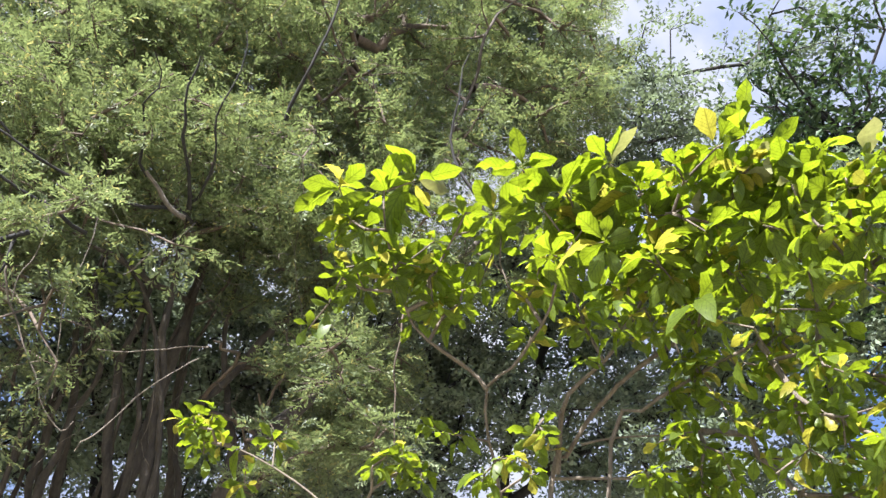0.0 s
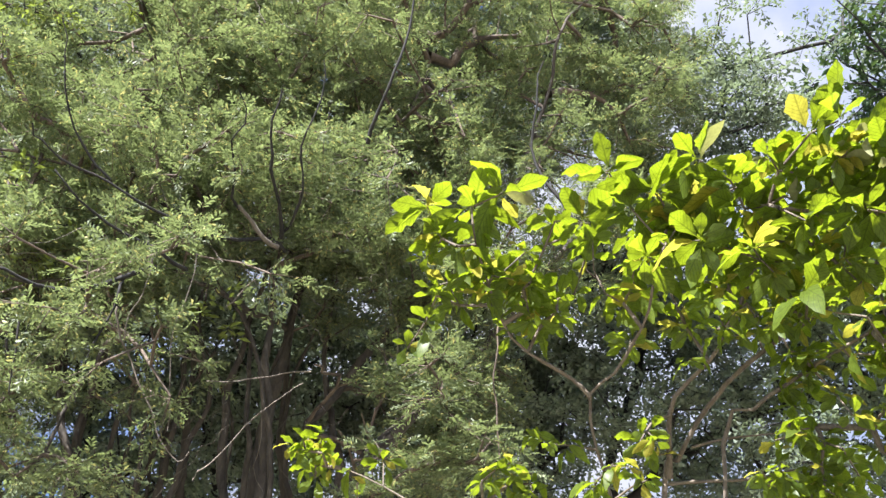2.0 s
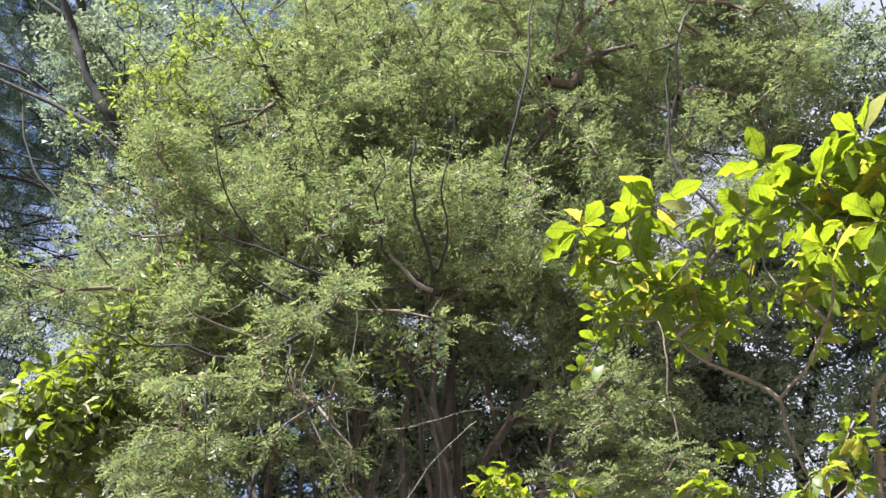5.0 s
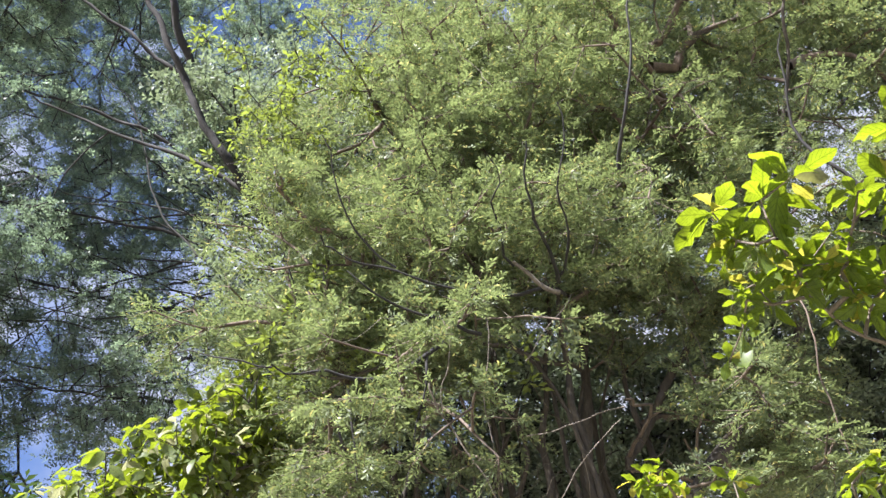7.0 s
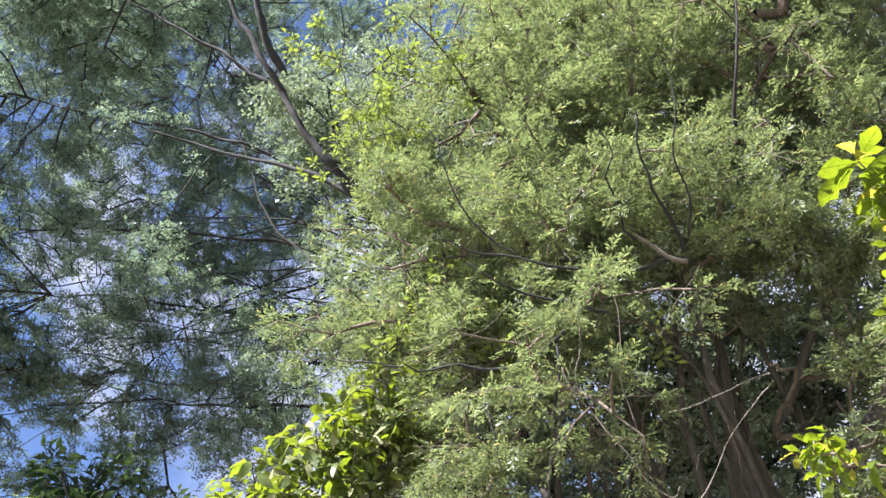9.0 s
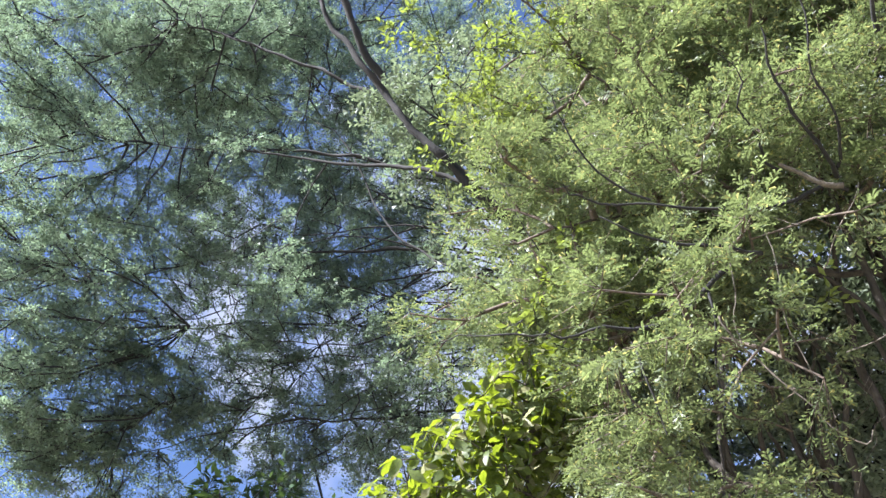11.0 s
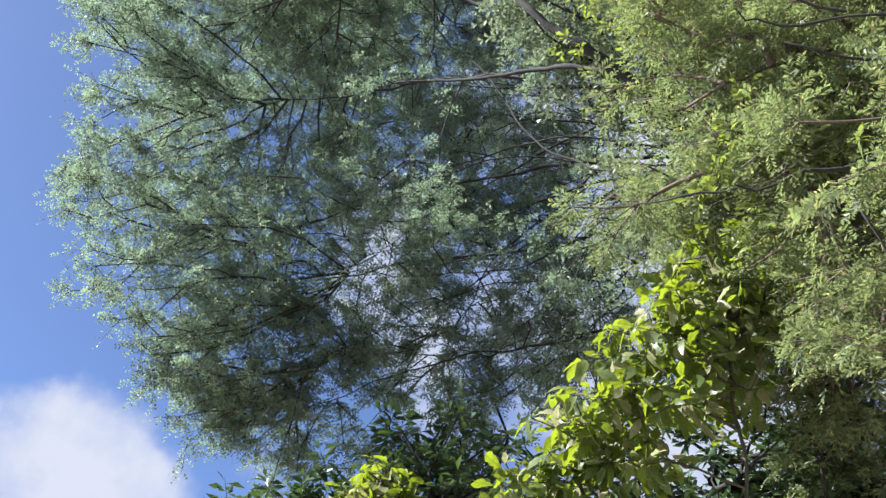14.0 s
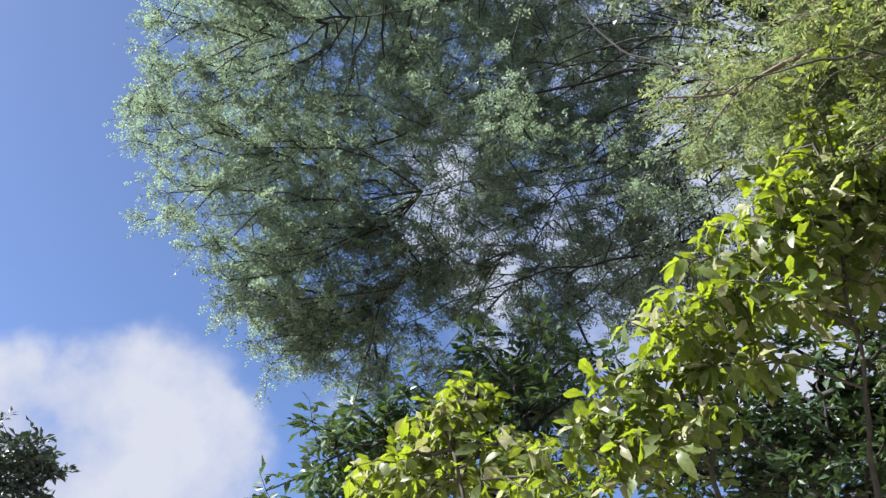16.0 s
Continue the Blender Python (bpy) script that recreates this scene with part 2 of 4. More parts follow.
def tube(points, r0, r1, sides=8, lumps=0.12, flare=0.0):
    """A tapered, lumpy tube along a line: vertices and quads."""
    q = np.asarray(points, float)
    n = len(q)
    tan = unit(np.gradient(q, axis=0))
    ref = np.array([0.0, 0.0, 1.0]) if abs(tan[:, 2]).mean() < 0.8 else np.array([1.0, 0.0, 0.0])
    u = unit(np.cross(tan, ref))
    v = np.cross(tan, u)
    s = np.linspace(0, 1, n)
    r = r0 + (r1 - r0) * s ** 0.8 + flare * np.exp(-s * 9)
    ang = np.linspace(0, 2 * math.pi, sides, endpoint=False)
    lump = 1 + lumps * rng.normal(size=(n, sides))
    ring = (np.cos(ang)[None, :, None] * u[:, None] + np.sin(ang)[None, :, None] * v[:, None]) * (r[:, None] * lump)[..., None]
    verts = (q[:, None] + ring).reshape(-1, 3)
    i, j = np.meshgrid(np.arange(n - 1), np.arange(sides), indexing="ij")
    a, b = i * sides + j, i * sides + (j + 1) % sides
    faces = np.stack([a, b, b + sides, a + sides], -1).reshape(-1, 4)
    return verts, faces


def sticks(p0, p1, r0, r1, sides=4):
    """Many straight tapered twigs at once."""
    p0, p1 = np.asarray(p0, float), np.asarray(p1, float)
    d = unit(p1 - p0)
    ref = np.where(np.abs(d[:, 2:3]) < 0.9, np.array([[0, 0, 1.0]]), np.array([[1.0, 0, 0]]))
    u = unit(np.cross(d, ref))
    v = np.cross(d, u)
    ang = np.linspace(0, 2 * math.pi, sides, endpoint=False)
    ring = np.cos(ang)[None, :, None] * u[:, None] + np.sin(ang)[None, :, None] * v[:, None]
    r0, r1 = np.broadcast_to(r0, len(p0)), np.broadcast_to(r1, len(p0))
    verts = np.concatenate([p0[:, None] + ring * r0[:, None, None], p1[:, None] + ring * r1[:, None, None]], 1).reshape(-1, 3)
    k = np.arange(sides)
    one = np.stack([k, (k + 1) % sides, (k + 1) % sides + sides, k + sides], -1)
    faces = (np.arange(len(p0))[:, None, None] * 2 * sides + one[None]).reshape(-1, 4)
    return verts, faces


def scatter(tv, tf, place, along, normal, size):
    """Copies of a small template (x along, z normal) joined into arrays."""
    x = unit(along)
    y = unit(np.cross(normal, x))
    z = np.cross(x, y)
    m = np.stack([x, y, z], 1) * np.asarray(size)[:, None, None]
    verts = np.einsum("vk,nkc->nvc", tv, m) + place[:, None]
    faces = np.arange(len(place))[:, None, None] * len(tv) + tf[None]
    return verts.reshape(-1, 3), faces.reshape(-1, tf.shape[1])


def frond_template(pairs, leaflet_len, leaflet_wide, droop=0.15, spread=58, seed=0):
    """A pinnate leaf one unit long: pairs of wedge-shaped leaflets on a rib, each turned its own way."""
    g = np.random.default_rng(seed)
    vs, fs = [], []
    for k in range(pairs):
        s = 0.10 + 0.85 * k / (pairs - 1)
        fade = 0.75 + 0.25 * math.sin(math.pi * min(1, s + 0.15))
        for side in (-1, 1):
            a = math.radians(spread + g.normal() * 9)
            o = np.array([s + 0.03 * side, 0, -droop * s * s])
            d = np.array([math.cos(a), side * math.sin(a), 0.2 * g.normal()]) * leaflet_len * fade
            w = np.array([math.sin(a), -side * math.cos(a), 0.45 * g.normal()]) * leaflet_wide * 0.5
            n = len(vs)
            vs += [o, o + d * 0.72 + w, o + d - w * 0.6]
            fs.append([n, n + 1, n + 2])
    return np.array(vs), np.array(fs)


def blade_template(length=1.0, wide=0.48, cells=6, widest=0.6, fold=0.25, curl=0.25, wave=0.03, stalk=0.12, seed=0):
    """One broad leaf: two halves folded on the midrib, obovate, pointed and bent, with a stalk."""
    g = np.random.default_rng(seed)
    s = np.linspace(0, 1, cells + 1)
    prof = np.where(s < widest, np.sin(np.clip(s / widest, 0, 1) * math.pi / 2) ** 1.25, np.cos(np.clip((s - widest) / (1 - widest), 0, 1) * math.pi / 2) ** 0.85)
    prof[0], prof[-1] = 0.03, 0.02
    vs, fs = [], []
    bend = curl * (1 + 0.5 * g.normal())
    side_bend = 0.08 * g.normal()
    for i, t in enumerate(s):
        x = stalk + (length - stalk) * t
        z = -bend * t * t * length
        c = np.array([x, side_bend * t * t, z])
        h = prof[i] * wide / 2
        edge = fold * h
        w1, w2 = wave * g.normal(), wave * g.normal()
        h1, h2 = h * (1 + 0.11 * g.normal()), h * (1 + 0.11 * g.normal())
        vs += [c + [0, -h1, edge + w1], c, c + [0, h2, edge + w2]]
    for i in range(cells):
        n = 3 * i
        fs += [[n, n + 3, n + 4, n + 1], [n + 1, n + 4, n + 5, n + 2]]
    n = len(vs)
    r = 0.008
    vs += [np.array([0, -r, 0]), np.array([0, r, 0]), np.array([stalk * 1.15, r, -0.004]), np.array([stalk * 1.15, -r, -0.004])]
    fs.append([n, n + 1, n + 2, n + 3])
    return np.array(vs), np.array(fs)


def in_blobs(blobs, count, g, shell=0.35, clump=0, spread=0.3, layer=0.6, tidy=False):
    """Random points in a set of flattened balls (x, y, z, radius, half height), fuller near their skins, in clumps of so many."""
    if clump:
        c = in_blobs(blobs, max(4, count // clump), g, shell)
        p = c[g.integers(0, len(c), count)] + g.normal(size=(count, 3)) * spread * np.array([1, 1, layer])
        if not tidy:
            return p
        near = np.array([(np.linalg.norm(p - q, axis=1) < 1.6 * spread).sum() for q in p])
        return p[near > 4]
    b = np.array(blobs, float)
    vol = b[:, 3] ** 2 * b[:, 4]
    pick = g.choice(len(b), count, p=vol ** 0.75 / (vol ** 0.75).sum())
    d = unit(g.normal(size=(count, 3)))
    r = g.random(count) ** shell
    q = b[pick]
    return q[:, :3] + d * r[:, None] * np.stack([q[:, 3], q[:, 3], q[:, 4]], 1)


def gaps(p, size, share, seed):
    """Drops the share of the points that fall in the hollows of a soft random field with hollows of that size."""
    g = np.random.default_rng(seed)
    k = unit(g.normal(size=(12, 3))) * (2 * math.pi / size) * g.uniform(0.7, 1.4, (12, 1))
    f = np.sin(p @ k.T + g.uniform(0, 6.28, 12)).sum(1)
    return p[f > np.quantile(f, share)]


def grow(limbs, targets, g, step=0.3, sag=0.05, crook=0.06, reach=0.35):
    """Branches from the limbs' lines to every target: nodes, parents, and the number of targets that each node feeds."""
    pos, par = [], []
    for line in limbs:
        for k, p in enumerate(line):
            pos.append(p)
            par.append(-1)
    limb_n = len(pos)
    cap = limb_n + len(targets) * 12
    P = np.full((cap, 3), 1e6)
    P[:limb_n] = pos
    cost = np.zeros(cap)
    cost[:limb_n] = np.concatenate([0.4 * np.linalg.norm(q - q[0], axis=1) for q in limbs])
    n = limb_n
    d0 = np.array([np.linalg.norm(P[:limb_n] - t, axis=1).min() for t in targets])
    tips = []
    for ti in np.argsort(d0):
        t = targets[ti]
        dist = np.linalg.norm(P[:n] - t, axis=1)
        j = int(np.argmin(dist + reach * cost[:n]))
        L = dist[j]
        m = int(min(10, max(1, round(L / step))))
        a, prev = P[j].copy(), j
        bow = g.normal(size=3) * crook * L
        for k in range(1, m + 1):
            s = k / m
            q = a + (t - a) * s + bow * 4 * s * (1 - s) + np.array([0, 0, sag * L * math.sin(math.pi * s)])
            if k < m:
                q = q + g.normal(size=3) * crook * 0.25
            P[n] = q
            cost[n] = cost[prev] + L / m
            par.append(prev)
            prev = n
            n += 1
        tips.append(prev)
    load = np.zeros(n)
    load[tips] = 1
    for i in range(n - 1, limb_n - 1, -1):
        load[par[i]] += load[i]
    return P[:n], np.array(par), load, limb_n, np.array(tips)


def branch_mesh(name, P, par, load, limb_n, tip_r, power=0.45, sides=5, most=0.06):
    i = np.arange(limb_n, len(P))
    r = np.minimum(most, tip_r * load ** power)
    pr = np.minimum(r[i] * 1.35, np.where(par[i] < limb_n, r[i] * 1.25, r[par[i]]))
    return mesh_from(name, *sticks(P[par[i]], P[i], pr, r[i], sides), smooth=True)


def spray(P, par, limb_n, tips, g, per_node, per_tip, leaves, twig_len, leaf_len, flat=0.35, droop=0.1, up=0.9, tilt=0.7, bare=None):
    """Leafy twigs off the branch nodes: twig ends, and place, direction, normal and size of each leaf."""
    nodes = np.arange(limb_n, len(P))
    src = np.concatenate([g.choice(nodes, int(len(nodes) * per_node)), np.repeat(tips, per_tip)])
    if bare:
        src = src[~bare(P[src])]
    n = len(src)
    grow_dir = unit(P[src] - P[par[src]])
    d = unit(g.normal(size=(n, 3)) * np.array([1, 1, flat]) + 0.7 * grow_dir - np.array([0, 0, droop]))
    L = twig_len * g.uniform(0.5, 1.2, n)
    o = P[src]
    end = o + d * L[:, None]
    s = (np.arange(leaves) + 0.6) / leaves
    place = o[:, None] + d[:, None] * (L[:, None] * s[None])[..., None]
    place += g.normal(size=place.shape) * 0.012
    place[..., 2] -= (s ** 2)[None] * L[:, None] * 0.12
    lat = unit(np.cross(d, np.array([0, 0, 1.0])))
    sign = np.where(np.arange(leaves) % 2 == 0, 1.0, -1.0)
    along = 0.55 * d[:, None] + lat[:, None] * sign[None, :, None] + g.normal(size=place.shape) * 0.38
    along[:, -1] = d + g.normal(size=d.shape) * 0.2
    normal = np.array([0, 0, up]) + g.normal(size=place.shape) * tilt
    size = leaf_len * g.uniform(0.6, 1.25, (n, leaves))
    return o, end, place.reshape(-1, 3), along.reshape(-1, 3), normal.reshape(-1, 3), size.ravel()


def crown_on(tree, P, par, limb_n, tips, g, template, material, bark, twig_r, label, **kw):
    o, end, place, along, normal, size = spray(P, par, limb_n, tips, g, **kw)
    put_part("twig_layer", mesh_from("twig_layer", *sticks(o, end, twig_r * 1.4, twig_r * 0.5, 3)), bark, tree, kind="stuff")
    kinds = template if isinstance(template, list) else [template]
    which = g.integers(0, len(kinds), len(place))
    vs, fs, base = [], [], 0
    for k, one in enumerate(kinds):
        sel = which == k
        v, f = scatter(*one, place[sel], along[sel], normal[sel], size[sel])
        vs.append(v)
        fs.append(f + base)
        base += len(v)
    put_part("crown", mesh_from("crown", np.vstack(vs), np.vstack(fs)), material, tree, label, "stuff")


# ---- ground ----
def ground():
    n = 96
    s = np.linspace(-1, 1, n + 1)
    ax = np.sign(s) * (np.abs(s) ** 3) * 3000
    X, Y = np.meshgrid(ax, ax, indexing="ij")
    far = np.clip((np.hypot(X, Y) - 4) / 10, 0, 1)
    Z = 0.12 * far * (np.sin(X * 0.6 + 1) * np.cos(Y * 0.45) + 0.4 * np.sin(X * 1.7 + Y * 1.3)) * np.clip(60 / (np.hypot(X, Y) + 1), 0, 1)
    i, j = np.meshgrid(np.arange(n), np.arange(n), indexing="ij")
    a = i * (n + 1) + j
    me = mesh_from("ground", np.stack([X, Y, Z], -1).reshape(-1, 3),
                   np.stack([a, a + n + 1, a + n + 2, a + 1], -1).reshape(-1, 4), smooth=True)
    me.materials.append(M_GROUND)
    tagged(new("ground", me), "unseen soil, kept pale to bounce light up into the trees", "ground", kind="structure")


ground()


def build_limbs(tree, specs, bark, sides=8, crook=1.0):
    """Main stems as parts of their own; returns their lines. specs: name, points, first radius, last radius, flare."""
    lines = []
    for name, pts, r0, r1, flare in specs:
        q = smooth_line(pts, 0.12, crook * min(0.05, 0.02 + r0 * 0.6))
        put_part(name, mesh_from(name, *tube(q, r0, r1, sides, 0.15, flare), smooth=True), bark, tree)
        lines.append(q)
    return lines


FEATHERS = [frond_template(6, 0.36, 0.125, spread=46, seed=k) for k in range(5)]
SPRIGS = [frond_template(3, 0.47, 0.28, spread=46, seed=k + 10) for k in range(5)]
SHADED = [frond_template(3, 0.46, 0.26, spread=42, seed=k + 20) for k in range(3)]


# ---- the feathery many-stemmed tree in the middle ----
def feathery_tree():
    g = np.random.default_rng(11)
    tree = thing("feathery_tree", (-3.0, 7.9, 0), "tall feathery-leaved tree with many crowded grey-brown stems", "tree")
    stems = [("trunk", [(-3.05, 7.95, -0.1), (-3.1, 7.8, 3.0), (-2.98, 7.9, 5.4), (-2.76, 7.75, 6.9), (-2.69, 7.5, 8.1), (-3.0, 7.0, 9.2), (-3.1, 6.6, 10.8)], 0.15, 0.012, 0.15)]
    for k in range(22):
        x0, y0 = -3.2 + g.uniform(-1.6, 1.2), 8.2 + g.uniform(-0.6, 1.0)
        lean = g.uniform(-0.35, 0.35)
        top = g.uniform(6.6, 9.4)
        stems.append(("trunk", [(x0, y0, -0.1), (x0 + lean * 0.3, y0 - 0.1, 2.5), (x0 + lean * 0.7 + g.normal() * 0.1, y0 - 0.3, 4.8),
                                (x0 + lean + g.normal() * 0.15, y0 - 0.6, 6.2), (x0 + lean * 1.6 + g.normal() * 0.3, y0 - 1.0, top)],
                      g.uniform(0.05, 0.15), 0.014, 0.08))
    limbs = [("limb", [(-2.70, 7.5, 8.0), (-3.36, 6.5, 7.75), (-4.08, 5.7, 7.6), (-4.68, 5.1, 7.5)], 0.035, 0.01, 0),
             ("limb", [(-2.74, 7.72, 7.05), (-3.4, 6.63, 6.99), (-3.98, 6.17, 6.79), (-4.59, 5.74, 6.45), (-5.3, 5.6, 6.75)], 0.038, 0.01, 0),
             ("limb", [(-2.69, 7.5, 8.05), (-2.21, 7.2, 8.9), (-1.28, 7.0, 9.75), (-1.0, 6.8, 10.9)], 0.035, 0.01, 0),
             ("limb", [(-2.47, 7.87, 5.85), (-1.72, 7.84, 6.99), (-0.61, 7.77, 8.12), (0.29, 6.99, 9.52), (0.58, 6.48, 10.42), (1.2, 6.9, 11.6)], 0.055, 0.01, 0),
             ("limb", [(-2.3, 7.9, 4.6), (-1.84, 7.57, 5.25), (-1.4, 7.76, 5.93), (-0.88, 7.91, 6.6), (-0.15, 7.92, 7.37), (0.9, 7.6, 8.6)], 0.1, 0.02, 0),
             ("limb", [(-3.94, 6.12, 6.71), (-3.89, 6.19, 6.12), (-4.09, 6.24, 5.45), (-4.24, 6.26, 4.77)], 0.028, 0.012, 0),
             ("limb", [(-4.62, 5.76, 6.4), (-4.6, 5.71, 5.92), (-4.53, 5.89, 5.31)], 0.02, 0.01, 0),
             ("limb", [(-3.0, 7.0, 9.2), (-3.7, 6.2, 9.6), (-4.3, 5.6, 10.2), (-4.4, 5.2, 11.2)], 0.03, 0.01, 0)]
    # the limbs reach out in front of the foliage
    limbs = [(n, [pts[0]] + [(x + (-1.2 - x) * 0.055, y * 0.945, z + (1.6 - z) * 0.055) for x, y, z in pts[1:]], r0, r1, fl) if k in (0, 1, 2, 5, 7) else (n, pts, r0, r1, fl) for k, (n, pts, r0, r1, fl) in enumerate(limbs)]
    lines = build_limbs(tree, stems + limbs, M_BARK)
    # the lower stems carry no leaves: branches start above
    starts = [q[q[:, 2] > (6.3 if i < len(stems) else 4.6)] for i, q in enumerate(lines)]
    starts = [q for q in starts if len(q)]
    high = [(-3.93, 5.56, 9.76, 1.60, 1.40), (-1.6, 6.9, 11.0, 2.6, 1.8), (0.9, 7.7, 11.0, 1.7, 1.6), (-3.4, 6.2, 8.5, 1.3, 0.9),
            (-2.2, 6.9, 8.8, 1.8, 1.2), (-0.4, 7.5, 8.6, 1.5, 1.1), (-3.6, 7.0, 12.9, 2.7, 1.0), (0.3, 8.0, 13.0, 2.6, 1.0), (-3.2, 6.3, 9.7, 1.8, 1.3)]
    middle = [(-4.45, 5.7, 7.7, 1.6, 0.95), (-4.6, 6.4, 6.6, 0.7, 0.4), (-5.0, 6.4, 7.1, 0.6, 0.4), (-3.9, 5.5, 6.6, 0.7, 0.4), (-5.8, 6.2, 7.9, 0.9, 0.5),
              (-6.5, 6.3, 7.4, 0.5, 0.4), (-2.8, 6.6, 7.8, 1.1, 0.45), (-1.7, 7.2, 7.5, 1.0, 0.5), (-5.2, 6.9, 7.7, 0.9, 0.7), (-0.6, 7.3, 7.2, 0.8, 0.5),
              (-2.71, 5.64, 7.18, 0.80, 0.50), (-3.38, 5.35, 6.84, 0.70, 0.45), (-2.00, 5.97, 7.39, 0.80, 0.50), (-4.05, 5.32, 6.41, 0.60, 0.35), (-5.91, 4.41, 7.44, 0.35, 0.20), (-5.77, 4.77, 7.12, 0.40, 0.20), (-6.34, 4.86, 6.95, 0.30, 0.15)]
    lower = [(-4.1, 5.6, 5.3, 0.5, 0.45), (-4.3, 5.8, 4.7, 0.7, 0.5), (-5.7, 7.1, 6.3, 0.6, 0.65), (-6.0, 7.2, 5.4, 0.5, 0.5), (-4.6, 5.9, 5.9, 0.55, 0.4),
             (-0.9, 8.4, 6.5, 0.9, 0.7), (-1.5, 8.2, 5.6, 0.7, 0.5), (-1.6, 7.1, 5.0, 0.5, 0.3)]
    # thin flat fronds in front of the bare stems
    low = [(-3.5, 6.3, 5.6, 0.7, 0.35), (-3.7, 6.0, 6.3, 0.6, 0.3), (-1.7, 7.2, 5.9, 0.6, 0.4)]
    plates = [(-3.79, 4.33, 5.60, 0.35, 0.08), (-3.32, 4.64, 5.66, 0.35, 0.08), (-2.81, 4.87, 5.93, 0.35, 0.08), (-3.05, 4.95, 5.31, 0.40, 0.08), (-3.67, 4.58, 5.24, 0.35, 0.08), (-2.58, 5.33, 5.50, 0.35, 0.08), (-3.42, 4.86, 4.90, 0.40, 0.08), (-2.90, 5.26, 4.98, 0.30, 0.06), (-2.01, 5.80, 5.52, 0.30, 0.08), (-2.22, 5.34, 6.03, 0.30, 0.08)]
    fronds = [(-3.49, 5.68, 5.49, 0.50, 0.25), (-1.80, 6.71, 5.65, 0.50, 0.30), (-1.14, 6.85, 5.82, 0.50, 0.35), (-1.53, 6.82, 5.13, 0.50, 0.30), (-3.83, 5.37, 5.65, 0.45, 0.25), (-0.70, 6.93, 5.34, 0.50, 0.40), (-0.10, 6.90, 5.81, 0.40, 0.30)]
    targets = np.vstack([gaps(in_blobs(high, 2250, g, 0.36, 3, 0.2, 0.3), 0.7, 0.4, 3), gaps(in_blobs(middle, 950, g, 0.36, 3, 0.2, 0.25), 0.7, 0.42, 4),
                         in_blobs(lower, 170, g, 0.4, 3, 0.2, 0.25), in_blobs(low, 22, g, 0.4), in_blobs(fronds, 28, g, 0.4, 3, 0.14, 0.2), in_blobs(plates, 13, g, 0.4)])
    P, par, load, ln, tips = grow(starts, targets, g, step=0.28, reach=0.5)
    put_part("branchwork", branch_mesh("branchwork", P, par, load, ln, 0.0095, 0.44), M_TWIG, tree, kind="stuff")
    crown_on(tree, P, par, ln, tips, g, FEATHERS, M_FEATHER, M_TWIG, 0.0042,
             "fine feathery mid-green leaves", per_node=0.6, per_tip=3, leaves=8, twig_len=0.40, leaf_len=0.165, flat=0.25, droop=0.1, tilt=0.42,
             bare=lambda p: (p[:, 0] > -3.9) & (p[:, 0] < -1.7) & (p[:, 2] < 7.0) & (p[:, 1] > 6.3))
    # dark crooked limbs that run in front of the leaves
    front = [("limb", [(-2.34, 6.09, 6.85), (-2.57, 5.63, 6.65), (-2.82, 5.20, 6.38), (-3.07, 4.72, 6.29), (-3.28, 4.42, 6.31), (-3.48, 4.14, 6.27), (-3.56, 3.93, 6.26), (-3.57, 3.83, 6.34)], 0.022, 0.006, 0),
             ("limb", [(-2.99, 5.52, 6.24), (-3.12, 5.12, 6.13), (-3.28, 4.90, 6.12), (-3.40, 4.64, 6.15), (-3.48, 4.40, 6.19), (-3.58, 4.24, 6.27)], 0.02, 0.006, 0),
             ("limb", [(-3.23, 5.42, 6.21), (-3.39, 5.24, 5.98), (-3.61, 5.10, 5.81), (-3.83, 4.91, 5.69), (-4.07, 4.60, 5.66), (-4.30, 4.30, 5.61)], 0.026, 0.007, 0),
             ("limb", [(-3.38, 5.25, 5.98), (-3.36, 5.27, 5.79), (-3.43, 5.35, 5.63), (-3.52, 5.37, 5.34), (-3.65, 5.53, 4.98)], 0.013, 0.006, 0),
             ("limb", [(-3.90, 4.83, 5.54), (-3.90, 4.88, 5.30), (-3.90, 5.01, 5.11), (-3.95, 5.13, 4.87)], 0.012, 0.006, 0),
             ("limb", [(-2.31, 5.86, 6.82), (-2.23, 5.38, 6.91), (-2.22, 5.04, 6.96), (-2.14, 4.72, 7.14), (-2.01, 4.54, 7.33)], 0.024, 0.007, 0),
             ("limb", [(-2.29, 5.83, 6.86), (-2.05, 5.42, 6.93), (-1.97, 5.07, 7.16), (-1.79, 4.79, 7.46), (-1.70, 4.60, 7.76)], 0.016, 0.005, 0),
             ("limb", [(-2.59, 5.46, 6.84), (-2.57, 5.10, 6.90), (-2.51, 4.86, 7.02), (-2.35, 4.70, 7.08), (-2.36, 4.45, 7.29)], 0.014, 0.005, 0),
             ("limb", [(-1.47, 5.49, 7.59), (-1.30, 5.15, 7.79), (-1.11, 4.90, 8.15), (-0.95, 4.68, 8.57), (-0.73, 4.47, 9.08)], 0.018, 0.007, 0),
             ("limb", [(0.38, 5.91, 6.81), (0.15, 5.73, 7.18), (0.08, 5.60, 7.46), (0.18, 5.42, 7.75), (0.25, 5.20, 8.20)], 0.018, 0.006, 0),
             ("limb", [(-3.23, 4.44, 6.31), (-3.32, 4.03, 6.49), (-3.37, 3.76, 6.67), (-3.36, 3.44, 7.04)], 0.012, 0.004, 0),
             ("limb", [(-4.30, 4.31, 5.59), (-4.56, 4.04, 5.61), (-5.00, 3.85, 5.67)], 0.01, 0.004, 0)]
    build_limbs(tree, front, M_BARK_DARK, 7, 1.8)

